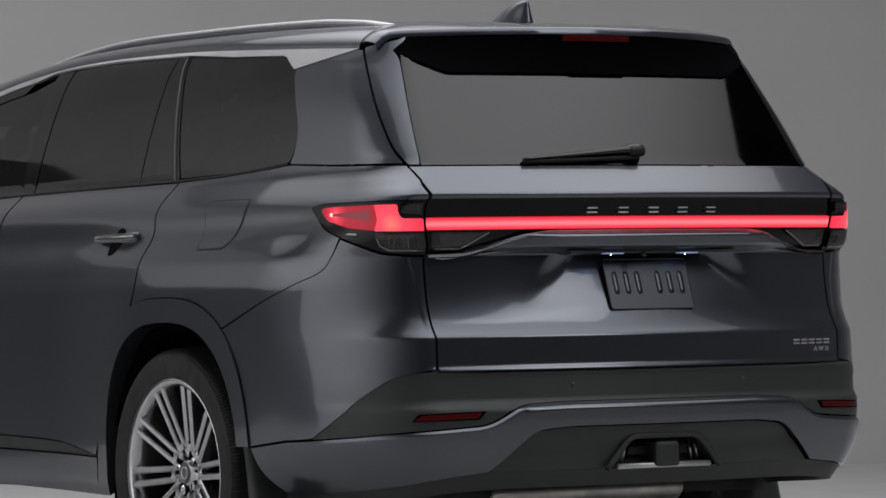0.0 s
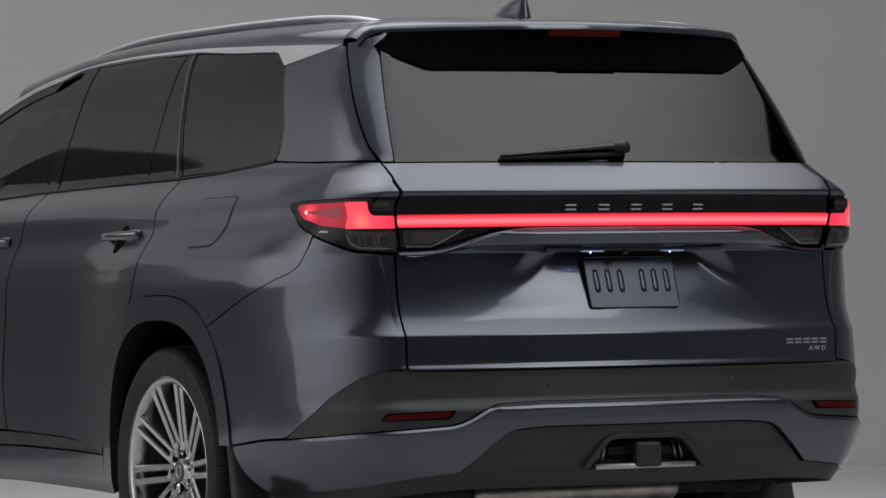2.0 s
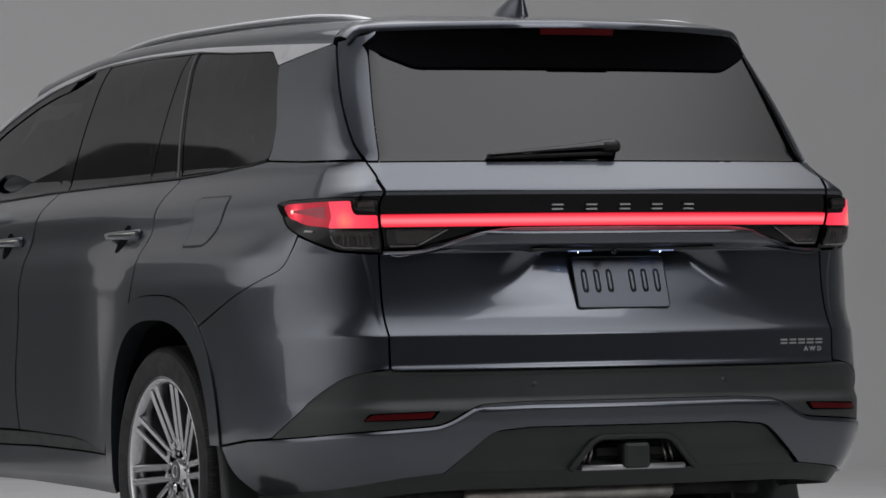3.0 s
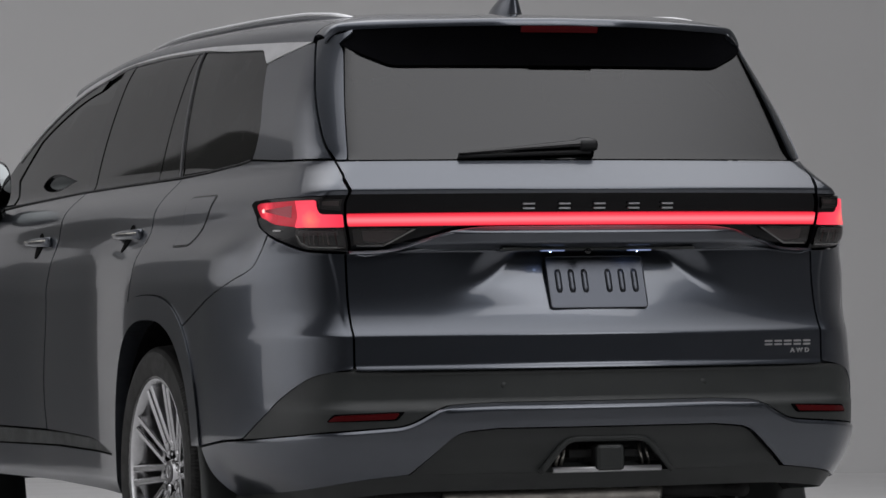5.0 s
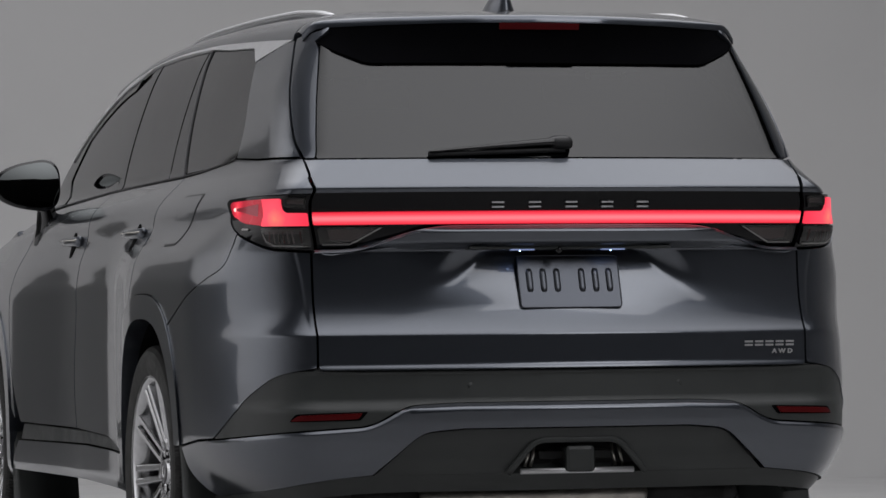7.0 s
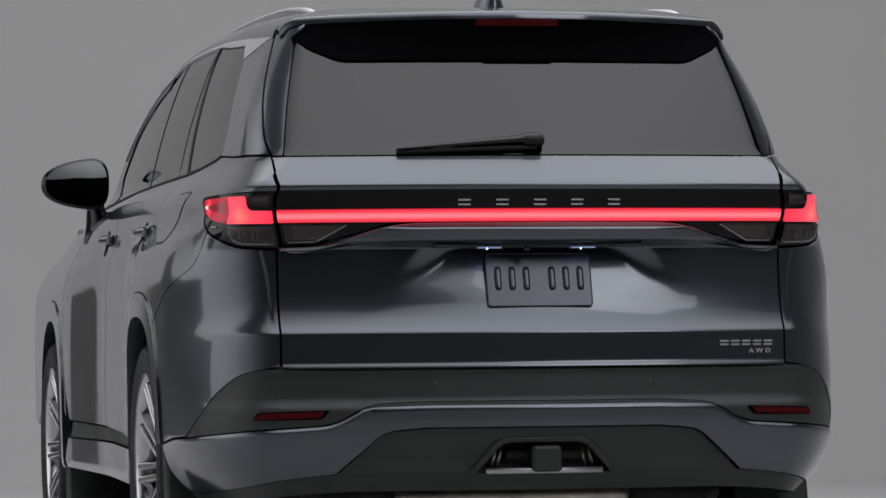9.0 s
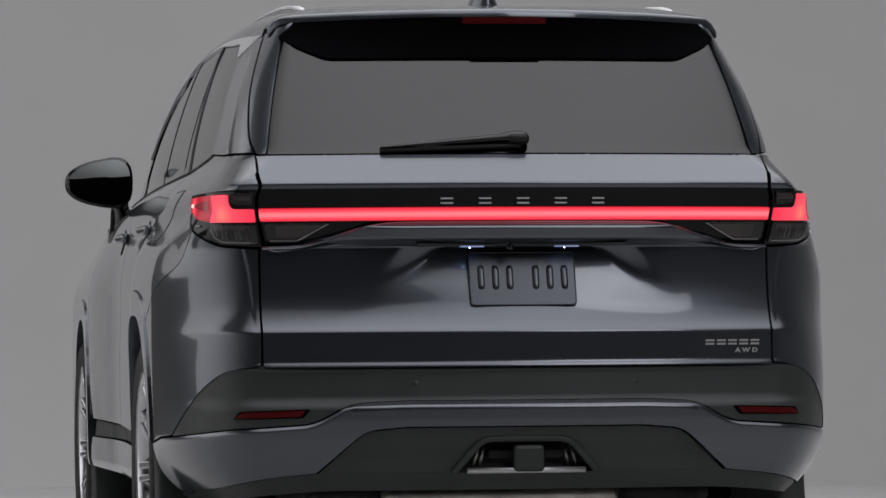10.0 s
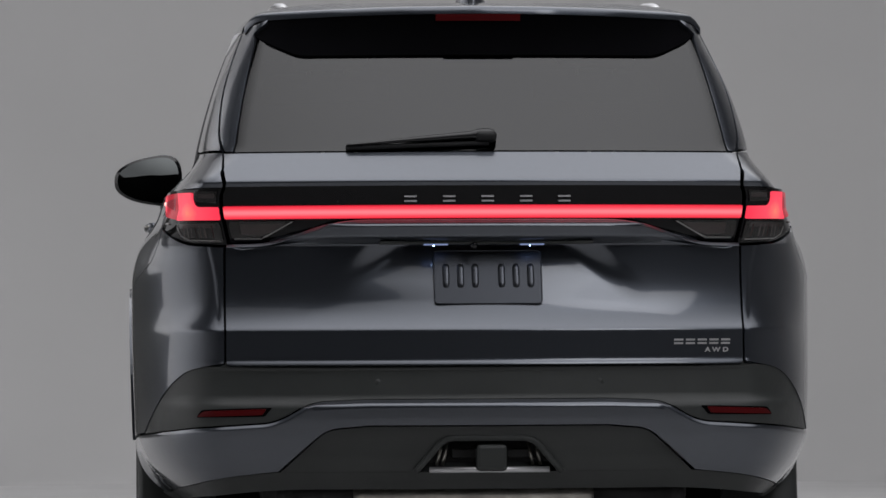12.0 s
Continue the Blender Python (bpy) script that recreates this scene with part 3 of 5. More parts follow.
def spoiler_top(x, f):
    """f 0 at the roof's seam, 1 at the lip's lower edge; beyond the lip's ends the edge runs forward to the pillar."""
    y1 = min(EDGE_Y(abs(x)), 0.462)
    y0, z0 = 0.475, roof_z(x, 0.475)
    z1 = 1.7145 - DROP(abs(x))
    if f < 0.8:
        q = f / 0.8
        return (x, y0 + (y1 + 0.012 - y0) * q, z0 + (z1 - z0) * q + 0.004 * math.sin(math.pi * q))
    q = (f - 0.8) / 0.2 * math.pi / 2
    return (x, y1 + 0.012 - 0.012 * math.sin(q), z1 - 0.022 * (1 - math.cos(q)))


def spoiler_face(x, f):
    """The black underside: f 0 at the lip, 1 where it meets the glass; it runs out to a point at each end."""
    a = abs(x)
    y0 = EDGE_Y(a) + 0.004
    z0 = 1.6935 - DROP(a) - 20.0 * max(0.0, a - 0.610) ** 2
    z1 = 1.574 + SWEEP(a)
    y1 = rear_y(a, z1) - 0.006 + 25.0 * max(0.0, a - 0.6) ** 2
    bow = 0.016 * math.sin(math.pi * f) * min(1.0, (0.64 - a) / 0.1)
    return (x, y0 + (y1 - y0) * f + bow, z0 + (z1 - z0) * f)


SWEEP = Chain(0.02, (0.0, 0.0), (0.515, 0.0), (0.605, 0.041), (0.640, 0.066), (0.7, 0.10))
DRIP = Chain(0.15, (0.30, 1.640), (0.47, 1.655), (0.9, 1.677), (1.48, 1.702), (2.0, 1.708), (2.36, 1.697), (2.8, 1.648), (3.2, 1.548), (3.6, 1.395), (3.95, 1.235))
CROWN = Chain(0.2, (0.30, 1.728), (0.45, 1.746), (0.8, 1.764), (1.3, 1.776), (2.0, 1.780), (2.5, 1.757), (2.95, 1.700))


def roof_z(x, y):
    zd = DRIP(y)
    half = flank_x(y, zd)
    u = min(1.0, abs(x) / half)
    return zd + (CROWN(y) - zd) * (1 - u ** 6) ** 0.5


def roof(u, y):
    """u from -1 to 1 across the roof, spaced to gather at the edges."""
    zd = DRIP(y)
    half = flank_x(y, zd)
    x = half * math.sin(u * math.pi / 2)
    return (x, y, roof_z(x, y))


def grid_part(name, surface, us, vs, material, parent, label="", flip=False, thick=0.0):
    """A sheet over us and vs, with an edge that turns in."""
    verts = [Vector(surface(u, v)) for v in vs for u in us]
    w = len(us)
    bm = bmesh.new()
    bv = [bm.verts.new(p) for p in verts]
    for j in range(len(vs) - 1):
        for i in range(w - 1):
            q = [bv[j * w + i], bv[j * w + i + 1], bv[(j + 1) * w + i + 1], bv[(j + 1) * w + i]]
            bm.faces.new(q[::-1] if flip else q)
    bm.normal_update()
    if thick:
        border = [e for e in bm.edges if e.is_boundary]
        low = {v: bm.verts.new(v.co - v.normal * thick) for v in {v for e in border for v in e.verts}}
        for e in border:
            a, b = e.verts
            loop = e.link_loops[0]
            if loop.vert != a:
                a, b = b, a
            bm.faces.new((b, a, low[a], low[b]))
    for e in bm.edges:
        if len(e.link_faces) == 2 and e.calc_face_angle() > 0.9:
            e.smooth = False
    return part(name, bm, material, parent, label)


spoiler = grid_part("spoiler", spoiler_top, np.linspace(-0.664, 0.664, 81), list(np.linspace(0, 0.8, 9)) + list(np.linspace(0.84, 1, 5)), PAINT, tailgate, "grey roof spoiler over the rear window", flip=True, thick=0.012)
grid_part("spoiler_underside", spoiler_face, np.linspace(-0.638, 0.638, 81), np.linspace(0, 1, 10), DARK_GLOSS, tailgate, "black spoiler underside", flip=True, thick=0.01)

def brake_lamp(a, b):
    x, y, z = spoiler_top(a, 1.0)
    return (x, y - 0.001 + (1.690 - b) * 0.35, b)


grid_part("high_brake_lamp", brake_lamp, np.linspace(-0.121, 0.121, 13), np.linspace(1.690, 1.672, 4), RED_BRAKE, tailgate, "unlit dark red high brake lamp", flip=True, thick=0.01)
grid_part("spoiler_notch", lambda a, b: (spoiler_face(a, b)[0], spoiler_face(a, b)[1] - 0.004, spoiler_face(a, b)[2]), np.linspace(-0.10, 0.10, 9), np.linspace(0.93, 1.0, 3), DARK_GLOSS, tailgate, flip=True, thick=0.006)

# --- corner panels and bumper
LAMP_EDGE = [(0.697, 1.1880), (0.88, 1.1875, 0.03), (1.215, 1.1865, 0.02), (1.248, 1.176, 0.012), (1.205, 1.138, 0.03), (1.148, 1.112, 0.03), (0.912, 1.046, 0.05), (0.848, 1.0335, 0.03), (0.697, 1.027)]


def arch(y0, wide, high, z0, n, a0, a1, count=30):
    """Points along a squared-off arch round a wheel; angles in degrees from the rear."""
    out = []
    for a in np.linspace(radians(a0), radians(a1), count):
        c, s = math.cos(a), math.sin(a)
        out.append(E(y0 - wide * math.copysign(abs(c) ** (2 / n), c), z0 + high * math.copysign(abs(s) ** (2 / n), s)))
    return out


WHEEL_Y = (1.126, 4.076)
FLARE = dict(wide=0.497, high=0.537, z0=0.383, n=2.65)
OPEN = dict(wide=0.428, high=0.460, z0=0.383, n=2.5)
rear_flare = arch(WHEEL_Y[0], a0=9, a1=50, **FLARE)        # behind the split line
split = [(1.048, 1.078), (1.046, 1.03, 0.04), (1.052, 0.990, 0.03), (1.085, 0.968, 0.03), (1.173, 0.933)]
upper_arc = arch(WHEEL_Y[0], a0=50.5, a1=110, **FLARE)
quarter = [(0.866, 1.2925)] + [(a + 0.006, z - 0.001) for a, z in SHELF_END[::-1]] + LAMP_EDGE[:6] + [(1.050, 1.0845)] + split[1:] + upper_arc + [E(1.318, 0.95, 0.05), E(1.315, 1.076, 0.06), E(1.352, 1.20, 0.05), E(1.348, 1.284),
           E(1.10, 1.291), E(0.80, 1.306), E(0.69, 1.314, 0.015), (1.20, 1.3015)]
both("quarter_panel", rounded(quarter), shell, PAINT, car, "dark grey rear quarter panel", grid=0.018, gap=0.0018, extra=(1.2, 1.205))
corner = [(1.044, 1.0805), (0.912, 1.043, 0.05), (0.848, 1.0305, 0.03), (0.697, 1.0235)] + seam(0.7312, 1.02, 0.73) + [R(0.7312, 0.696, 0.01), (0.80, 0.687, 0.04), (0.858, 0.675, 0.04), (0.912, 0.636, 0.05), (0.970, 0.583, 0.05), (1.044, 0.496, 0.01),
          E(0.635, 0.470)] + rear_flare + split[::-1][:-1]
both("bumper_corner", rounded(corner), shell, PAINT, car, "dark grey bumper corner below the tail lamp", grid=(0.010, 0.009), gap=0.0018, extra=(0.705, 0.785, 0.791, 0.855, 0.862))
clad_half = [R(0.728, 0.6845), (0.80, 0.688, 0.04), (0.860, 0.677, 0.04), (0.914, 0.638, 0.05), (0.972, 0.585, 0.05), (1.046, 0.4945, 0.004), (0.835, 0.5185, 0.05), (0.622, 0.532, 0.02), (0.582, 0.545, 0.02), (0.500, 0.592, 0.04), (0.345, 0.5980)]
bumper = skin("bumper_cladding", rounded([R(0.60, 0.6815)] + clad_half + [(-a[0], *a[1:]) for a in clad_half[::-1]] + [R(-0.60, 0.6815)]), shell, BLACK_PLASTIC, car, "matte black bumper cladding", grid=(0.02, 0.012), thick=0.02, off=-0.003)


def lower(s, v):
    """The painted lower bumper, by its drop v from its upper edge; it swells out a little below that edge."""
    x, y, z = shell(s, v + LIP(abs(s)))
    q = min(1.0, max(0.0, (0.003 - v) / 0.014))
    push = 0.009 * q * q * (3 - 2 * q)
    fade = min(1.0, max(0.0, (1.2 - abs(s)) / 0.2))
    return (x, y - push * fade, z)


LIP = Chain(0.02, (0.0, 0.595), (0.345, 0.595), (0.494, 0.589), (0.582, 0.540), (0.622, 0.528), (0.835, 0.5145), (1.044, 0.491), (1.4, 0.466))
low_half = [(0.345, 0.5950), (0.496, 0.589, 0.04), (0.582, 0.541, 0.02), (0.622, 0.5285, 0.02), (0.835, 0.5150, 0.05), (1.044, 0.4912), E(0.628, 0.4655, 0.006), E(0.592, 0.392, 0.03), E(0.53, 0.322, 0.03), (1.160, 0.3215), (0.95, 0.3465, 0.1),
            (0.762, 0.379, 0.1), (0.612, 0.3935), (0.457, 0.513, 0.035), (0.34, 0.5225)]
skin("lower_bumper", [(a, z - LIP(abs(a))) for a, z in rounded(low_half + [(-a[0], *a[1:]) for a in low_half[::-1]], reach=0.01)], lower, PAINT, car, "dark grey painted lower bumper", grid=(0.012, 0.012), thick=0.025, gap=0.0008,
     extra=(0.001, -0.001, -0.003, -0.005, -0.007, -0.009, -0.011))


def diffuser(s, z):
    x, y, z = shell(s, z)
    return (x, y + 0.005 + 0.02 * DISH(z) * min(1.0, max(0.0, (0.56 - abs(x)) / 0.1)), z)


DISH = Chain(0.02, (0.39, 0.0), (0.41, 0.1), (0.46, 0.6), (0.50, 0.2), (0.52, 0.0))
dif = [(0.605, 0.391), (0.456, 0.509, 0.03), (0.34, 0.519), (-0.34, 0.519), (-0.456, 0.509, 0.03), (-0.605, 0.391), (-0.212, 0.391), (-0.128, 0.487, 0.03), (0.128, 0.487, 0.03), (0.212, 0.391)]
skin("diffuser", rounded(dif), diffuser, BLACK_PLASTIC, bumper, "matte black lower bumper insert", grid=(0.02, 0.01), thick=0.05)
val = [(0.612, 0.390), (0.762, 0.376, 0.1), (0.95, 0.3435, 0.1), (1.160, 0.3185), (1.205, 0.3175), (1.19, 0.292, 0.02), (0.95, 0.314, 0.1), (0.605, 0.341, 0.1)]
skin("valance", rounded(val + [(-a[0], *a[1:]) for a in val[::-1]]), shell, BLACK_PLASTIC, bumper, "matte black lower valance", grid=(0.02, 0.012), thick=0.05, off=-0.004)


def reflectors():
    for k in (-1, 1):
        # no real hollow: the recess's shade is a flat black sheet round the reflector
        skin("reflector_recess_shade", rounded([(0.612, 0.5735, 0.006), (0.814, 0.5675, 0.008), (0.831, 0.5455, 0.008), (0.634, 0.5485, 0.008)]), shell, DARK_GLOSS, bumper, off=-0.0008, thick=0.004, grid=0.02, side=k)
        skin("reflector", rounded([(0.628, 0.5700, 0.005), (0.806, 0.5640, 0.008), (0.826, 0.5480, 0.006), (0.640, 0.5530, 0.006)]), shell, RED_DIM, bumper, "dark red bumper reflector", off=0.003, thick=0.012, grid=0.015, side=k)


reflectors()


def sensors():
    for s in (-0.31, 0.32):
        x, y, z = shell(s, 0.642)
        bm = bmesh.new()
        bmesh.ops.create_cone(bm, cap_ends=True, segments=24, radius1=0.0105, radius2=0.0100, depth=0.005, matrix=Matrix.Translation((x, y + 0.0052, z)) @ Matrix.Rotation(radians(90), 4, "X"))
        part("parking_sensor", bm, BLACK_PLASTIC, bumper, "round parking sensor")


sensors()


def lamp_face(s, z):
    """The lamp's face: the body's, but upright round the corner instead of leaning in."""
    p, q = Vector(shell(s, z)), Vector(shell(s, min(z, 1.128)))
    f = min(1.0, max(0.0, (abs(s) - 0.78) / 0.14))
    f = 0.85 * f * f * (3 - 2 * f)
    return (p.x + (q.x - p.x) * f, p.y + (q.y - p.y) * f, z)


def tail_lamps():
    """Each lamp: a smoked housing with a hot L-shaped lens, a dimmer outer lens with its bulb, and clear lenses above and below."""
    for k in (-1, 1):
        lamp = skin("tail_lamp", rounded(LAMP_EDGE), lamp_face, PANEL_BLACK, car, "lit red tail lamp in a smoked housing", off=-0.0030, thick=0.03, grid=0.02, gap=0.0015, side=k)
        skin("lit_lens", rounded([(0.701, 1.0990, 0.004), (0.701, 1.1345, 0.004), (0.770, 1.1355, 0.015), (0.800, 1.146, 0.02), (0.826, 1.1760, 0.006), (0.930, 1.1765), (0.912, 1.140, 0.03), (0.908, 1.0995, 0.006)]), lamp_face, RED_LENS, lamp,
             "glowing red L-shaped lens", off=0.0045, thick=0.01, grid=0.010, side=k)
        outer = skin("outer_lens", rounded([(0.9095, 1.1015, 0.004), (0.9135, 1.140, 0.03), (0.932, 1.1765), (1.160, 1.1745, 0.01), (1.180, 1.1665, 0.01), (1.145, 1.135, 0.02), (1.04, 1.112, 0.03)]), lamp_face, RED_OUTER, lamp,
                     "dimmer red outer lens", off=0.0040, thick=0.01, grid=0.012, side=k)
        # the reflector cone behind the outer lens, opening away from the bulb
        skin("reflector_cone", rounded([(1.118, 1.1540), (1.118, 1.1500), (0.945, 1.1270, 0.004), (0.945, 1.1635, 0.004)]), lamp_face, RED_CONE, outer, off=0.0046, thick=0.001, grid=0.02, side=k)
        bm = bmesh.new()
        x, y, z = lamp_face(1.125, 1.152)
        bmesh.ops.create_uvsphere(bm, u_segments=14, v_segments=8, radius=0.0062, matrix=Matrix.Translation((k * (x + 0.003), y - 0.001, z)))
        part("lamp_bulb", bm, RED_HOT, lamp)
        skin("lower_lens", rounded([(0.704, 1.094, 0.004), (0.905, 1.0955, 0.01), (0.884, 1.052, 0.02), (0.840, 1.041, 0.02), (0.704, 1.038, 0.004)]), lamp_face, LENS_CLEAR, lamp, "smoked clear lower lens", off=0.0045, thick=0.012, grid=0.02, side=k)
        skin("lens_edge", rounded([(0.712, 1.0430), (0.838, 1.0460), (0.874, 1.0560), (0.892, 1.078), (0.8895, 1.0785), (0.872, 1.0580), (0.837, 1.0480), (0.712, 1.0450)], reach=0.05), lamp_face, LENS_RIM, lamp, "bright lower edge of the lens", off=0.0060, thick=0.003, grid=0.02, side=k)
        for i in range(7):
            x0 = 0.726 + 0.022 * i
            skin("lens_rib", rounded([(x0, 1.050), (x0 + 0.004, 1.050), (x0 + 0.004, 1.084), (x0, 1.084)]), lamp_face, LENS_RIM if i % 3 else RED_DIM, lamp, off=0.0010, thick=0.003, grid=0.05, side=k)
        skin("lower_reflector", rounded([(0.720, 1.088), (0.890, 1.0895), (0.882, 1.077), (0.720, 1.076)]), lamp_face, ALLOY_DARK, lamp, off=-0.0005, thick=0.004, grid=0.02, side=k)
        skin("upper_lens", rounded([(0.706, 1.1800, 0.004), (0.806, 1.1795, 0.004), (0.782, 1.153, 0.01), (0.706, 1.146, 0.004)]), lamp_face, LENS_CLEAR, lamp, "dark clear upper lens", off=0.0040, thick=0.006, grid=0.02, side=k)
        skin("upper_reflector", rounded([(0.712, 1.1730, 0.002), (0.775, 1.1725, 0.002), (0.762, 1.161, 0.003), (0.712, 1.160, 0.002)]), lamp_face, ALLOY_DARK, lamp, off=0.0005, thick=0.003, grid=0.02, side=k)
        skin("side_marker", rounded([(0.985, 1.0945, 0.002), (1.025, 1.0965, 0.002), (1.030, 1.0915, 0.002), (0.985, 1.0900, 0.002)]), lamp_face, LENS_RIM, lamp, "small grey side marker", off=0.0010, thick=0.003, grid=0.02, side=k)


tail_lamps()

# --- flanks
both("wheel_arch_moulding", rounded(arch(WHEEL_Y[0], a0=5, a1=176, count=44, **FLARE) + [E(1.64, 0.300), E(1.57, 0.300)] + arch(WHEEL_Y[0], a0=184, a1=7, count=44, **OPEN), reach=0.03), shell, PAINT, car,
     "grey wheel arch moulding", off=0.006, thick=0.062, grid=0.02, gap=0.0015)
rear_door = [E(1.352, 1.282), E(1.356, 1.20, 0.05), E(1.319, 1.076, 0.06), E(1.322, 0.95, 0.05)] + arch(WHEEL_Y[0], a0=111, a1=173, **FLARE) + [E(1.66, 0.424), E(1.95, 0.468, 0.1), E(2.36, 0.480), E(2.50, 0.484, 0.01), E(2.535, 0.60, 0.1), E(2.50, 0.82, 0.15), E(2.455, 1.09, 0.1), E(2.405, 1.277),
             E(1.9, 1.279)]
both("rear_door", rounded(rear_door), shell, PAINT, car, "dark grey rear door", grid=0.02, gap=0.0016, thick=0.03)
front_door = [E(2.411, 1.277), E(2.461, 1.09, 0.1), E(2.506, 0.82, 0.15), E(2.541, 0.60, 0.1), E(2.506, 0.484, 0.01), E(3.40, 0.490, 0.02), E(3.52, 0.60, 0.1), E(3.60, 0.80, 0.1), E(3.58, 1.05, 0.1), E(3.50, 1.240), E(3.0, 1.262)]
both("front_door", rounded(front_door), shell, PAINT, car, "dark grey front door", grid=0.025, gap=0.002)
fender = [E(3.505, 1.238), E(3.586, 1.05, 0.1), E(3.606, 0.80, 0.1), E(3.526, 0.60, 0.1), E(3.50, 0.50)] + arch(WHEEL_Y[1], a0=12, a1=168, **FLARE)[::1] + [E(4.72, 0.45), E(4.90, 0.46), E(4.93, 0.80), E(4.88, 1.02), E(4.3, 1.135), E(3.9, 1.180)]
both("front_fender", rounded(fender, reach=0.04), shell, PAINT, car, "dark grey front wing", grid=0.03, gap=0.002)
both("front_arch_moulding", rounded(arch(WHEEL_Y[1], a0=-10, a1=190, count=44, **FLARE) + arch(WHEEL_Y[1], a0=188, a1=-8, count=44, **OPEN), reach=0.03), shell, PAINT, car, "grey wheel arch moulding", off=0.006, thick=0.055, grid=0.03, gap=0.0015)
both("door_cladding", rounded([E(1.67, 0.420), E(1.95, 0.463, 0.1), E(2.36, 0.476), E(3.38, 0.485, 0.01), E(3.44, 0.43, 0.01), E(2.36, 0.436), E(1.95, 0.428, 0.1)]), shell, BLACK_PLASTIC, car, "black plastic strip along the sill", off=-0.010, thick=0.012, grid=0.03)
both("sill", rounded([E(1.650, 0.296), E(1.650, 0.418), E(1.95, 0.425, 0.1), E(2.36, 0.432), E(3.44, 0.427, 0.01), E(3.55, 0.36, 0.05), E(3.56, 0.32), E(2.4, 0.315)]), shell, PAINT, car, "dark grey sill panel", grid=0.025, gap=0.0015)
both("fuel_door", rounded([E(0.80, 1.211, 0.02), E(0.79, 1.159, 0.05), E(0.825, 1.068, 0.03), E(0.990, 1.067, 0.02), E(1.04, 1.20, 0.02), E(1.02, 1.211, 0.01)]), shell, PAINT, car, "flush fuel filler door", grid=0.02, off=0.0018, thick=0.0018)
both("fuel_door_gap", rounded([E(0.7935, 1.2165, 0.02), E(0.7835, 1.159, 0.05), E(0.8200, 1.0620, 0.03), E(0.995, 1.0610, 0.02), E(1.0455, 1.20, 0.02), E(1.024, 1.2165, 0.01)]), shell, SEAL, car, grid=0.02, off=0.0008, thick=0.001)

# --- greenhouse
def drip_run(y0, y1, count=10, down=0.0):
    return [E(y, DRIP(y) - down) for y in np.linspace(y0, y1, count)]


both("pillar_panel", rounded([(0.884, 1.2975), (0.914, 1.335, 0.03), (0.936, 1.385, 0.1), (0.993, 1.54, 0.1), (1.040, 1.650), E(0.500, 1.652), E(0.796, 1.607, 0.01), E(0.742, 1.52, 0.1), E(0.672, 1.42, 0.1), E(0.672, 1.345, 0.05), E(0.690, 1.3165, 0.01), (1.20, 1.3045)]), shell, PAINT, car,
     "glossy dark grey rear pillar panel", grid=0.02, gap=0.001, off=0.002)
both("quarter_window", rounded([E(0.695, 1.3215, 0.02), E(0.676, 1.36, 0.05), E(0.676, 1.42, 0.1), E(0.745, 1.52, 0.1), E(0.795, 1.610, 0.03), E(0.872, 1.653, 0.03), E(1.2, 1.668), E(1.482, 1.686, 0.01), E(1.352, 1.295, 0.01), E(1.0, 1.301), E(0.80, 1.313)]), shell, GLASS_REAR, car,
     "dark privacy glass quarter window", grid=0.03, off=-0.001, thick=0.005, gap=0.001)
both("rear_pillar_strip", rounded([E(1.356, 1.290), E(1.486, 1.688), E(1.520, 1.690), E(1.408, 1.288)]), shell, BLACK_GLOSS, car, "gloss black window pillar", grid=0.03, off=0.000, thick=0.004)
both("pillar_seal", rounded([E(1.376, 1.290), E(1.500, 1.688), E(1.507, 1.688), E(1.384, 1.290)]), shell, GREY_SEAL, car, grid=0.03, off=0.004, thick=0.004)
both("rear_door_window", rounded([E(1.412, 1.289), E(1.524, 1.688), E(1.8, 1.695), E(2.0, 1.697), E(2.275, 1.690, 0.02), E(2.352, 1.277, 0.01), E(1.8, 1.283)]), shell, GLASS_REAR, car, "dark privacy glass rear door window", grid=0.03, off=-0.004, thick=0.005)
both("window_bar", rounded([E(1.620, 1.282), E(1.572, 1.690), E(1.584, 1.690), E(1.634, 1.282)]), shell, BLACK_GLOSS, car, "black window divider", grid=0.03, off=-0.0025, thick=0.003)
both("centre_pillar", rounded([E(2.355, 1.276), E(2.278, 1.692), E(2.392, 1.686), E(2.450, 1.272)]), shell, BLACK_GLOSS, car, "gloss black door pillar", grid=0.03, off=-0.002, thick=0.004)
front_win = [E(2.454, 1.272, 0.01), E(2.400, 1.664, 0.02)] + drip_run(2.55, 3.25, 8, 0.048) + [E(3.46, 1.345, 0.02), E(3.40, 1.262, 0.02), E(3.2, 1.260)]
both("front_door_window", rounded(front_win), shell, GLASS_FRONT, car, "tinted glass front door window", grid=0.03, off=-0.004, thick=0.005)
chrome = [E(0.475, 1.6535), E(0.796, 1.609, 0.004), E(0.872, 1.655, 0.02), E(1.2, 1.670), E(1.482, 1.690), E(1.8, 1.697), E(2.0, 1.699), E(2.275, 1.693), E(2.396, 1.685)] + drip_run(2.55, 3.5, 9, 0.018) + drip_run(3.5, 2.55, 9, 0.001) + drip_run(2.4, 0.60, 14, 0.001)
both("window_trim", rounded(chrome), shell, TRIM_BRIGHT, car, "satin aluminium window surround", grid=0.02, off=0.005, thick=0.01)
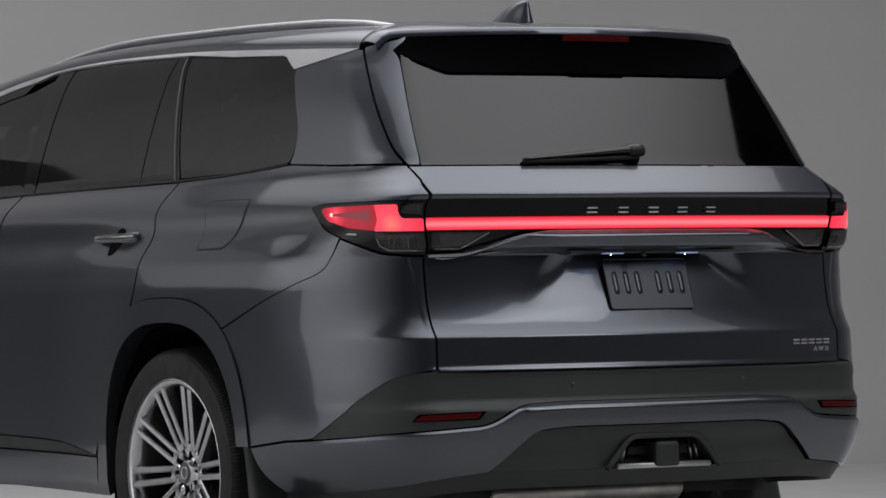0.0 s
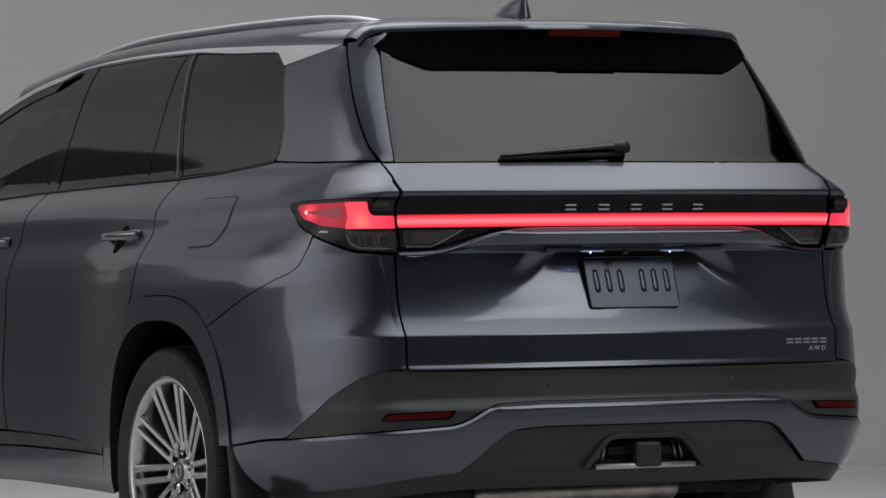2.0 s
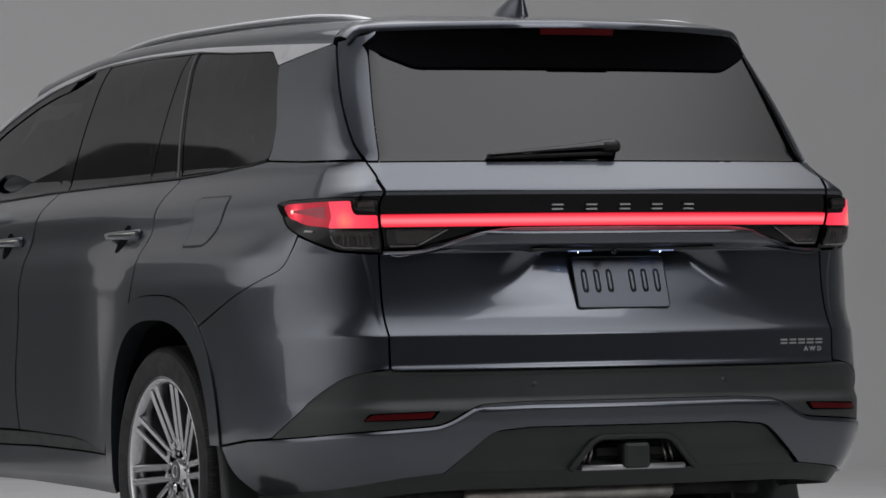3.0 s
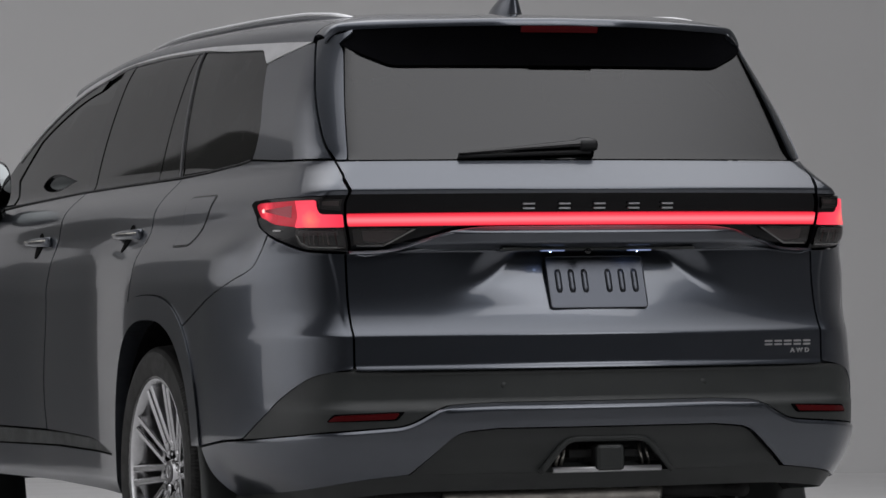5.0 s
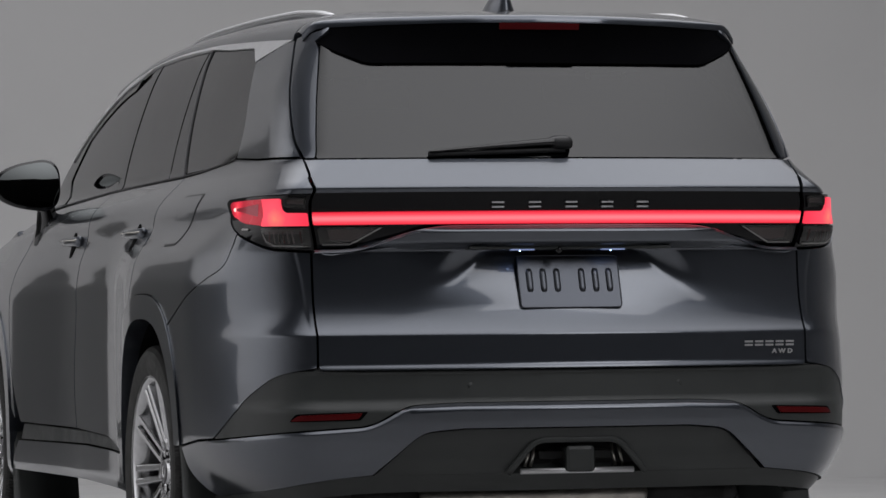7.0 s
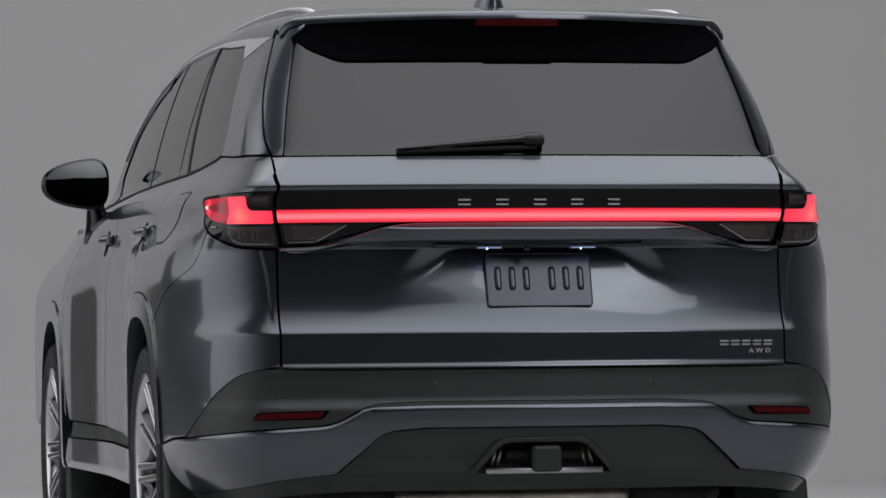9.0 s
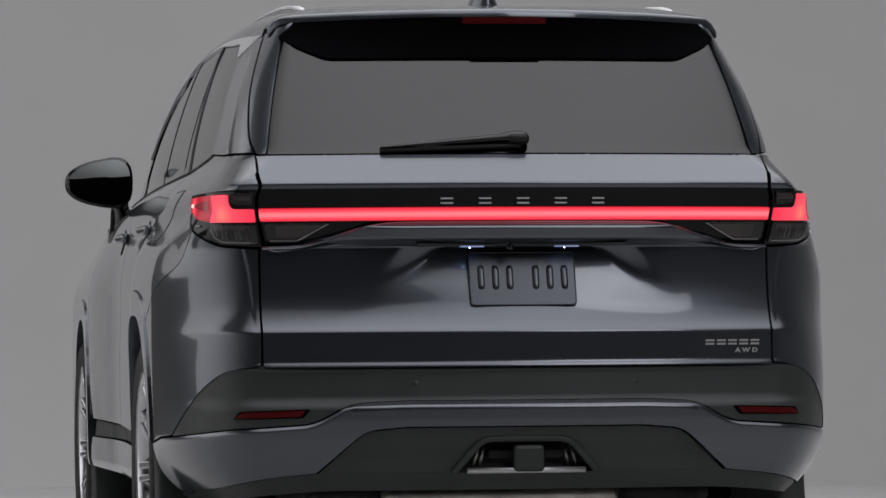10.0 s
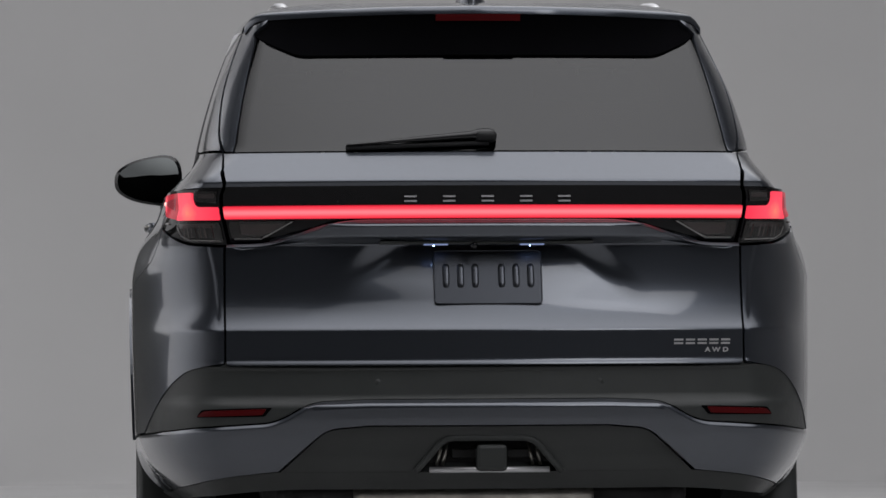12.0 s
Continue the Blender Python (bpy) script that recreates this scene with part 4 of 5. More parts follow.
both("belt_seal", rounded([E(0.70, 1.3135), E(0.80, 1.3055), E(1.10, 1.2905), E(1.35, 1.2835), E(1.9, 1.2785), E(2.45, 1.2715), E(3.2, 1.2535), E(3.55, 1.245), E(3.55, 1.250), E(3.2, 1.2585), E(2.45, 1.2765), E(1.9, 1.2835), E(1.35, 1.2890), E(1.10, 1.2960), E(0.80, 1.3105), E(0.70, 1.3185)]), shell, SEAL, car,
     "black window seal", off=0.004, thick=0.008, grid=0.03)
both("window_pillar", rounded(drip_run(2.5, 3.9, 12, 0.0) + [E(3.80, 1.262), E(3.41, 1.264), E(3.47, 1.350)] + drip_run(3.25, 2.6, 8, 0.046)), shell, BLACK_GLOSS, car, "black front window pillar", grid=0.03, off=0.0)

# --- roof, windscreen, bonnet and nose
us = np.linspace(-1, 1, 49)
grid_part("roof", roof, us, np.linspace(0.479, 2.93, 50), PAINT, car, "dark grey roof panel", thick=0.02)


def screen(u, f):
    """The windscreen, from the roof's front edge down to the bonnet."""
    y = 2.935 + 1.05 * f
    zd = DRIP(y)
    half = flank_x(y, zd) - 0.004
    x = half * math.sin(u * math.pi / 2)
    zc = CROWN(2.935) + (1.205 - CROWN(2.935)) * f + 0.03 * math.sin(math.pi * f)
    k = abs(math.sin(u * math.pi / 2))
    return (x, y - 0.06 * (1 - k * k) * (1 - f) * 0 , zd + (zc - zd) * (1 - k ** 3.2) ** 0.55)


grid_part("windscreen", screen, us, np.linspace(0, 1, 20), GLASS_FRONT, car, "tinted windscreen", thick=0.005)
HOOD = Chain(0.12, (3.9, 1.215), (4.3, 1.185), (4.7, 1.125), (4.95, 1.04), (5.05, 0.95))


def bonnet(u, y):
    half = flank_x(min(y, 4.9), 1.15) - 0.004 - 0.06 * max(0, (y - 4.3)) ** 2
    x = half * u
    edge = 1.18 - 0.13 * max(0.0, y - 3.95)
    return (x, y, HOOD(y) + (min(edge, HOOD(y)) - HOOD(y)) * abs(u) ** 4)


grid_part("bonnet", bonnet, np.linspace(-1, 1, 41), np.linspace(3.94, 4.97, 24), PAINT, car, "dark grey bonnet", thick=0.02)


def nose(u, z):
    half = 0.905 - 0.08 * max(0.0, z - 0.8)
    x = half * math.sin(u * math.pi / 2)
    return (x, 5.075 - 0.19 * abs(x / half) ** 4 - 0.25 * max(0.0, z - 0.80) ** 2 - 0.6 * max(0.0, 0.5 - z) ** 2, z)


front_bumper = grid_part("front_bumper", nose, us, np.linspace(0.30, 1.04, 24), PAINT, car, "dark grey front bumper", flip=True, thick=0.02)
grid_part("front_grille", lambda u, z: (nose(u * 0.5, z)[0], nose(u * 0.5, z)[1] + 0.004, z), np.linspace(-0.8, 0.8, 25), np.linspace(0.45, 0.90, 12), BLACK_GLOSS, front_bumper, "black front grille", flip=True, thick=0.01)


def rails():
    """Low rails that stand on the roof all along, bright on top and grey below."""
    for k in (-1, 1):
        for name, lift, half, material, label in (("roof_rail", 0.0, 0.021, PAINT, "low grey roof rail base"), ("rail_cap", 0.008, 0.017, TRIM_BRIGHT, "satin aluminium roof rail cap")):
            bm, rings = bmesh.new(), []
            for y in np.linspace(0.475, 2.66, 44):
                x = 0.560 - 0.012 * (y - 1.5) ** 2
                rise = 0.012 * min(1.0, (y - 0.44) / 0.40) * min(1.0, (2.70 - y) / 0.5)
                z = roof_z(x, y)
                top, low = z + rise + lift * min(1.0, (y - 0.44) / 0.2), (z - 0.012 if not lift else z + rise - 0.004)
                w = half * min(1.0, 0.35 + (y - 0.475) / 0.12)
                rings.append([bm.verts.new((k * (x + dx), y, zz)) for dx, zz in ((-w, low), (-w, top - 0.006), (-w * 0.5, top), (w * 0.5, top), (w, top - 0.006), (w, low))])
            for a, b in zip(rings, rings[1:]):
                for i in range(6):
                    bm.faces.new((a[i], a[(i + 1) % 6], b[(i + 1) % 6], b[i]))
            bm.faces.new(rings[0])
            bm.faces.new(rings[-1])
            bmesh.ops.recalc_face_normals(bm, faces=bm.faces)
            ob = part(name, bm, material, car if not lift else rail, label)
            rail = ob if not lift else rail


rails()


def antenna():
    """A shark fin: blade-shaped in plan, raked at the front and nearly upright behind."""
    bm = bmesh.new()
    base, length, height, rings = roof_z(0, 0.66) - 0.004, 0.215, 0.070, []
    for f in np.linspace(0, 1, 12):
        z = base + height * f
        y0 = 0.575 + 0.012 * f                                   # rear edge
        y1 = 0.575 + length * (1 - f ** 2.0 * 0.74)             # leading edge
        w = 0.042 * (1 - f) ** 0.65 + 0.006
        ring = []
        for a in np.linspace(0, 2 * math.pi, 24, endpoint=False):
            c = math.cos(a)
            yy = (y0 + y1) / 2 + (y1 - y0) / 2 * c
            ring.append(bm.verts.new((0.012 + w * math.sin(a) * (1 - 0.45 * max(0, c)), yy, z)))
        rings.append(ring)
    for a, b in zip(rings, rings[1:]):
        for i in range(24):
            bm.faces.new((a[i], a[(i + 1) % 24], b[(i + 1) % 24], b[i]))
    bm.faces.new(rings[-1])
    bmesh.ops.recalc_face_normals(bm, faces=bm.faces)
    fin = part("antenna_fin", bm, PAINT, car, "grey shark fin roof antenna")
    bm = bmesh.new()
    bmesh.ops.create_cone(bm, cap_ends=True, segments=28, radius1=0.052, radius2=0.048, depth=0.006, matrix=Matrix.Translation((0.012, 0.683, base + 0.002)) @ Matrix.Diagonal((0.84, 2.2, 1, 1)))
    part("antenna_seal", bm, SEAL, fin)


antenna()


def wiper():
    """Cover over the pivot, arm and blade lying along the foot of the rear window."""
    bm = bmesh.new()
    rings = []
    x0, z0, x1, z1 = 0.030, 1.342, -0.385, 1.309
    n = 26
    for i in range(n + 1):
        f = i / n
        x, z = x0 + (x1 - x0) * f, z0 + (z1 - z0) * f
        y = rear_y(x, z) - 0.020 + 0.006 * f
        hgt = (0.0165 if f < 0.14 else 0.0120 - 0.0090 * (f - 0.14) / 0.86) * (min(1, (f + 0.02) / 0.06) ** 0.5)
        dep = 0.019 - 0.011 * f
        rings.append([bm.verts.new((x, y + dep * math.cos(a) + 0.3 * hgt * math.sin(a), z + hgt * math.copysign(abs(math.sin(a)) ** 0.7, math.sin(a)))) for a in np.linspace(0, 2 * math.pi, 14, endpoint=False)])
    for a, b in zip(rings, rings[1:]):
        for i in range(14):
            bm.faces.new((a[i], a[(i + 1) % 14], b[(i + 1) % 14], b[i]))
    bm.faces.new(rings[0])
    bm.faces.new(rings[-1])
    bmesh.ops.recalc_face_normals(bm, faces=bm.faces)
    arm = part("wiper", bm, BLACK_SATIN, tailgate, "black rear window wiper")
    pts = [(x, rear_y(x, z) - 0.007, z) for x, z in [(0.015 + (-0.388 - 0.015) * f, 1.314 + (1.3005 - 1.314) * f) for f in np.linspace(0, 1, 12)]]
    bm = bmesh.new()
    y = rear_y(0.0, 1.333)
    box(bm, -0.026, 0.037, y - 0.036, y + 0.004, 1.316, 1.349, 0.012)
    part("wiper_pivot_cover", bm, SEAL, arm, "black cover over the wiper pivot")
    part("wiper_blade", tube(bmesh.new(), pts, 0.0062, 8, 1.2), SEAL, arm, "rubber wiper blade")


wiper()


def plate():
    cx, z0, w, h = 0.006, 0.860, 0.305, 0.152
    y0 = gate(0.14, 0.872)[1] - 0.012
    y1 = gate(0.14, 1.0)[1] - 0.014

    def face(a, b):
        f = (b - z0) / h
        return (a, y0 + (y1 - y0) * f, b)

    number_plate = skin("number_plate", rounded([(cx - w / 2, z0, 0.012), (cx + w / 2, z0, 0.012), (cx + w / 2, z0 + h, 0.012), (cx - w / 2, z0 + h, 0.012)]), face, PLATE_MAT, tailgate, "bare grey metal number plate", thick=0.004, grid=0.05)
    rimo = rounded([(cx - w / 2 + 0.002, z0 + 0.002, 0.012), (cx + w / 2 - 0.002, z0 + 0.002, 0.012), (cx + w / 2 - 0.002, z0 + h - 0.002, 0.012), (cx - w / 2 + 0.002, z0 + h - 0.002, 0.012)])
    bm = bmesh.new()
    pts = [(*face(p[0], p[1]),) for p in rimo]
    tube(bm, [(p[0], p[1] - 0.0005, p[2]) for p in pts + pts[:1]], 0.0018, 6)
    part("plate_rim", bm, PLATE_MAT, number_plate)
    # the number stays unreadable: six plain embossed ribs
    for x in (-0.118, -0.077, -0.036, 0.038, 0.079, 0.120):
        bm, rings = bmesh.new(), []
        for f in np.linspace(0, 1, 13):
            z = z0 + 0.044 + 0.070 * f
            end = min(1.0, 6 * f + 0.02, 6 * (1 - f) + 0.02) ** 0.5
            rings.append([bm.verts.new((cx + x + 0.011 * u * (0.55 + 0.45 * end), face(0, z)[1] + 0.001 - 0.0045 * end * math.sqrt(max(0.0, 1 - u * u)), z)) for u in np.linspace(-1, 1, 9)])
        for p, q in zip(rings, rings[1:]):
            for i in range(8):
                bm.faces.new((p[i], p[i + 1], q[i + 1], q[i]))
        part("plate_bar", bm, PLATE_MAT, number_plate, "plain embossed bar")
    # two lamps over the plate: a clear strip above each small bulb
    y = shell(0.0, 1.04)[1] - 0.020
    for x in (-0.142, 0.128):
        bm = bmesh.new()
        box(bm, x - 0.034, x + 0.034, y - 0.008, y + 0.014, 1.0240, 1.0282, 0.0015)
        lamp = part("plate_lamp", bm, PLATE_LENS, tailgate, "clear strip of a lit number plate lamp")
        bm = bmesh.new()
        bmesh.ops.create_uvsphere(bm, u_segments=12, v_segments=8, radius=0.0021, matrix=Matrix.Translation((x - 0.006, y + 0.004, 1.0230)))
        part("plate_bulb", bm, WHITE_GLOW, lamp, "lit white bulb")
    bm = bmesh.new()
    box(bm, -0.30, 0.30, shell(0, 1.04)[1] - 0.028, shell(0, 1.04)[1] + 0.03, 1.0275, 1.036, 0.003)
    part("handle_recess", bm, BLACK_PLASTIC, tailgate, "black tailgate handle recess", smooth=False)
    bm = bmesh.new()
    y = shell(0.0, 1.04)[1] - 0.022
    bmesh.ops.create_uvsphere(bm, u_segments=16, v_segments=10, radius=0.011, matrix=Matrix.Translation((-0.035, y, 1.024)))
    part("camera_eye", bm, BLACK_GLOSS, tailgate, "small black reversing camera")


plate()


def badges():
    """Maker's and model marks as plain bright bars, no letters."""
    k = S1 / CORNER_X(1.15)
    for i in range(5):
        x = (-0.216 + 0.108 * i + 0.004) * k
        for z in (1.1455, 1.1585):
            skin("badge_bar", rounded([(x - 0.0165, z, 0.001), (x + 0.0165, z, 0.001), (x + 0.0165, z + 0.0045, 0.001), (x - 0.0165, z + 0.0045, 0.001)]), shell, SILVER, tailgate, "plain bright badge bar", off=-0.002, thick=0.010, grid=0.05)
    for j, (x, w) in enumerate(((0.540, 0.013), (0.574, 0.013), (0.608, 0.013), (0.642, 0.013), (0.676, 0.013))):
        for z0, z1 in ((0.7445, 0.7500), (0.7545, 0.7600)):
            a = x * S1 / CORNER_X(0.75)
            skin("model_badge_bar", rounded([(a - w, z0), (a + w, z0), (a + w, z1), (a - w, z1)]), shell, TRIM_BRIGHT, tailgate, "plain bright model mark", off=0.003, thick=0.005, grid=0.05)
    # the three letters below the mark, each a small bright casting
    for letter, x in (("A", 0.624), ("W", 0.649), ("D", 0.676)):
        curve = bpy.data.curves.new("letter", "FONT")
        curve.body, curve.size, curve.extrude, curve.offset, curve.align_x = letter, 0.0175, 0.0015, 0.0007, "CENTER"
        source = bpy.data.objects.new("letter", curve)
        bm = bmesh.new()
        bm.from_mesh(source.to_mesh())
        source.to_mesh_clear()
        bpy.data.objects.remove(source)
        for v in bm.verts:
            px, py, pz = shell((x + v.co.x * 1.25) * S1 / CORNER_X(0.73), 0.7235 + v.co.y)
            v.co = (px, py - 0.0035 - v.co.z, pz)
        bmesh.ops.recalc_face_normals(bm, faces=bm.faces)
        part("model_badge_letter", bm, TRIM_BRIGHT, tailgate, "small bright letter " + letter, smooth=False)


badges()


def tow_pocket():
    """The trapezoid mouth in the lower bumper: frame, dark pocket, square cover, cross bar."""
    y = shell(0, 0.44)[1]
    bm = bmesh.new()
    pts = rounded([(-0.205, 0.392), (-0.122, 0.487, 0.03), (0.122, 0.487, 0.03), (0.205, 0.392)])
    pts = pts[:pts.index(min(pts, key=lambda p: (p[0] - 0.205) ** 2 + (p[1] - 0.392) ** 2)) + 1]
    tube(bm, [(x, y + 0.172 * x * x + 0.004, z) for x, z in pts], 0.0095, 10)
    part("pocket_frame", bm, BLACK_PLASTIC, bumper, "black frame round the tow hitch opening")
    bm = bmesh.new()
    box(bm, -0.24, 0.24, y + 0.16, y + 0.18, 0.38, 0.52)
    box(bm, -0.24, 0.24, y + 0.06, y + 0.18, 0.500, 0.510)
    box(bm, -0.26, -0.245, y + 0.08, y + 0.18, 0.40, 0.51)
    box(bm, 0.245, 0.26, y + 0.08, y + 0.18, 0.40, 0.51)
    part("pocket_liner", bm, CAST, bumper, smooth=False)
    bm = bmesh.new()
    box(bm, -0.036, 0.052, y - 0.002, y + 0.016, 0.394, 0.470, 0.012)
    part("hitch_cover", bm, BLACK_PLASTIC, bumper, "square black tow hitch cover", smooth=False)
    bm = bmesh.new()
    tube(bm, [(-0.165, y + 0.016, 0.398), (0.17, y + 0.016, 0.398)], 0.0085, 12)
    part("hitch_bar", bm, TRIM_BRIGHT, bumper, "bare metal tow hitch bar")
    bm = bmesh.new()
    box(bm, -0.10, 0.12, y + 0.05, y + 0.12, 0.43, 0.455, 0.004)
    box(bm, -0.030, 0.046, y + 0.02, y + 0.16, 0.398, 0.466, 0.004)
    part("hitch_receiver", bm, CAST, bumper, smooth=False)
    for x in (-0.13, -0.115, 0.115, 0.135):
        bm = bmesh.new()
        tube(bm, [(x, y + 0.05, 0.472), (x * 1.04, y + 0.045, 0.44), (x * 1.1, y + 0.05, 0.41)], 0.005, 8)
        part("hitch_chain_loop", bm, STEEL, bumper)


tow_pocket()


def underbody():
    bm = bmesh.new()
    tube(bm, [(-0.36, 0.30, 0.315), (-0.33, 0.30, 0.315), (0.30, 0.30, 0.315), (0.33, 0.30, 0.315)], [0.05, 0.085, 0.085, 0.05], 20, 0.62)
    silencer = part("silencer", bm, STEEL, car, "bare steel exhaust silencer")
    for k in (-1, 1):
        part("tail_pipe", tube(bmesh.new(), [(k * 0.33, 0.30, 0.320), (k * 0.46, 0.30, 0.318), (k * 0.55, 0.26, 0.318), (k * 0.56, 0.18, 0.318)], 0.024, 14), CAST, silencer, "dark tail pipe")
        bm = bmesh.new()
        tube(bm, [(k * 0.36, 1.176, 0.33), (k * 0.72, 1.176, 0.36)], 0.035, 12)
        tube(bm, [(k * 0.45, 0.85, 0.30), (k * 0.74, 1.10, 0.30)], 0.022, 8)
        part("suspension_arm", bm, CAST, car, "dark suspension arm")
    bm = bmesh.new()
    box(bm, -0.62, 0.62, 0.42, 4.6, 0.285, 0.36, 0.02)
    box(bm, -0.70, 0.70, 0.20, 0.60, 0.36, 0.55, 0.02)
    part("underbody", bm, CAST, car, "dark underbody pan", smooth=False)


underbody()


def inner_shell():
    """An added near-black lining and box: shade put into the colour, so that the joints between the panels look deep
    and the cabin is closed below the windows.
    """
    pts = [(0.0, 0.50), (0.70, 0.50), (1.05, 0.50), E(0.62, 0.47)] + arch(WHEEL_Y[0], a0=10, a1=170, **OPEN) + [E(1.60, 0.36), E(3.60, 0.36)] + arch(WHEEL_Y[1], a0=10, a1=170, **OPEN) + [E(4.85, 0.40), E(4.85, 0.98), E(4.0, 1.12), E(2.4, 1.262), E(1.35, 1.274), E(0.70, 1.29), (0.90, 1.275), (0.75, 1.22), (0.0, 1.18)]
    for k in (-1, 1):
        skin("dark_lining", rounded(pts, reach=0.05), shell, DARK_VOID, car, off=-0.085, thick=0.01, grid=0.06, side=k)
    # an added block, its colour standing for the cabin's darkness
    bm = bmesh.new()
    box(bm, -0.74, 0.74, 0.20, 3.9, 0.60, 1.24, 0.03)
    part("cabin_shade_box", bm, DARK_VOID, car, smooth=False)


inner_shell()


def seats():
    for y, xs in ((1.15, (-0.36, 0.36)), (1.95, (-0.40, 0.0, 0.40)), (2.85, (-0.40, 0.40))):
        for x in xs:
            bm = bmesh.new()
            box(bm, x - 0.17, x + 0.17, y - 0.06, y + 0.06, 1.20, 1.33, 0.035)
            seat = part("seat_back", bm, TRIM_DARK, car, "dark seat back behind the glass")
            bm = bmesh.new()
            box(bm, x - 0.11, x + 0.11, y - 0.075, y + 0.005, 1.35, 1.47, 0.035)
            part("headrest", bm, TRIM_DARK, seat)
            for d in (-0.05, 0.05):
                part("headrest_post", tube(bmesh.new(), [(x + d, y - 0.03, 1.31), (x + d, y - 0.035, 1.37)], 0.006, 8), STEEL, seat)
    grid_part("headlining", lambda u, y: (roof(u * 0.93, y)[0], y, roof(u * 0.93, y)[2] - 0.03), np.linspace(-1, 1, 25), np.linspace(0.5, 2.9, 20), TRIM_DARK, car, "dark headlining", flip=True)


seats()


def handles():
    for k in (-1, 1):
        for y in (1.545, 2.655):
            z = 1.108
            x = flank_x(y, z)
            bm = bmesh.new()
            rings = []
            for f in np.linspace(0, 1, 15):
                yy = y + 0.140 - 0.280 * f + 0.0
                stand = 0.010 + 0.022 * math.sin(math.pi * f) ** 0.5
                hgt = 0.011 + 0.006 * f
                rings.append([bm.verts.new((k * (x - 0.004 + stand + 0.010 * math.cos(a)), yy, z + 0.004 + hgt * math.sin(a))) for a in np.linspace(0, 2 * math.pi, 12, endpoint=False)])
            for a, b in zip(rings, rings[1:]):
                for i in range(12):
                    bm.faces.new((a[i], a[(i + 1) % 12], b[(i + 1) % 12], b[i]))
            bm.faces.new(rings[0])
            bm.faces.new(rings[-1])
            bmesh.ops.recalc_face_normals(bm, faces=bm.faces)
            grip = part("door_handle", bm, PAINT, car, "grey pull handle on the door")
            bm = bmesh.new()
            tube(bm, [(k * (x + 0.022), y - 0.13, z + 0.008), (k * (x + 0.031), y - 0.02, z + 0.008), (k * (x + 0.025), y + 0.10, z + 0.008)], 0.0085, 8, 0.45)
            part("handle_trim", bm, STEEL, grip, "bright strip along the handle")
            both_s = S2 + y - CORNER_Y(z)
            # the cup's dark hollow, painted as a flat near-black patch on the door
            skin("handle_cup_shade", rounded([(both_s - 0.044, z - 0.006, 0.02), (both_s - 0.016, z - 0.050, 0.025), (both_s + 0.016, z - 0.050, 0.025), (both_s + 0.044, z - 0.006, 0.02), (both_s + 0.020, z + 0.036, 0.025), (both_s - 0.020, z + 0.036, 0.025)]), shell, DARK_VOID, grip, off=0.0018, thick=0.003, grid=0.02, side=k)


handles()


def mirrors():
    for k in (-1, 1):
        bm = bmesh.new()
        rings = []
        cx, cy, cz = 0.945, 3.33, 1.328
        for f in np.linspace(0, 1, 9):
            grow = [1.0, 1.03, 1.03, 1.0, 0.94, 0.84, 0.70, 0.50, 0.20][int(round(f * 8))]
            ring = []
            for a in np.linspace(0, 2 * math.pi, 40, endpoint=False):
                c, s = math.cos(a), math.sin(a)
                w, h = 0.117, 0.082
                xx = w * math.copysign(abs(c) ** (0.62 if c < 0 else 0.85), c) * grow
                zz = h * math.copysign(abs(s) ** 0.72, s) * grow * (1.0 - 0.24 * (xx / w))
                ring.append(bm.verts.new((k * (cx + xx), cy + 0.13 * f, cz + zz + 0.02 * (-xx))))
            rings.append(ring)
        for a, b in zip(rings, rings[1:]):
            for i in range(40):
                bm.faces.new((a[i], a[(i + 1) % 40], b[(i + 1) % 40], b[i]))
        bm.faces.new(rings[0])
        bm.faces.new(rings[-1])
        bmesh.ops.recalc_face_normals(bm, faces=bm.faces)
        house = part("door_mirror", bm, BLACK_GLOSS, car, "gloss black door mirror")
        bm = bmesh.new()
        # convex glass, leaning up and outwards
        rings = []
        for grow in (1.015, 1.0, 0.8, 0.6, 0.4, 0.2):
            ring = []
            for a in np.linspace(0, 2 * math.pi, 40, endpoint=False):
                c, s = math.cos(a), math.sin(a)
                w, h = 0.108 * grow, 0.0755 * grow
                xx = w * math.copysign(abs(c) ** (0.62 if c < 0 else 0.85), c)
                zz = h * math.copysign(abs(s) ** 0.72, s) * (1.0 - 0.24 * (xx / 0.108))
                lean = 0.08 * xx + 0.20 * zz + (xx * xx + zz * zz) / 2.6
                ring.append(bm.verts.new((k * (cx + xx), cy + 0.01 if grow > 1 else cy - 0.024 + lean, cz + zz - 0.02 * xx)))
            rings.append(ring)
        for a, b in zip(rings, rings[1:]):
            for i in range(40):
                f = bm.faces.new((a[i], a[(i + 1) % 40], b[(i + 1) % 40], b[i]))
        bm.faces.new(rings[-1])
        bmesh.ops.recalc_face_normals(bm, faces=bm.faces)
        for e in bm.edges:
            if len(e.link_faces) == 2 and e.calc_face_angle() > 0.7:
                e.smooth = False
        part("mirror_glass", bm, MIRROR, house, "silvered mirror glass")
        bm = bmesh.new()
        tube(bm, [(k * 0.872, 3.39, 1.300), (k * 0.868, 3.39, 1.235), (k * 0.855, 3.40, 1.180), (k * 0.845, 3.41, 1.130)], [0.034, 0.038, 0.055, 0.075], 14, 0.8)
        part("mirror_arm", bm, BLACK_GLOSS, house, "black mirror arm")


mirrors()


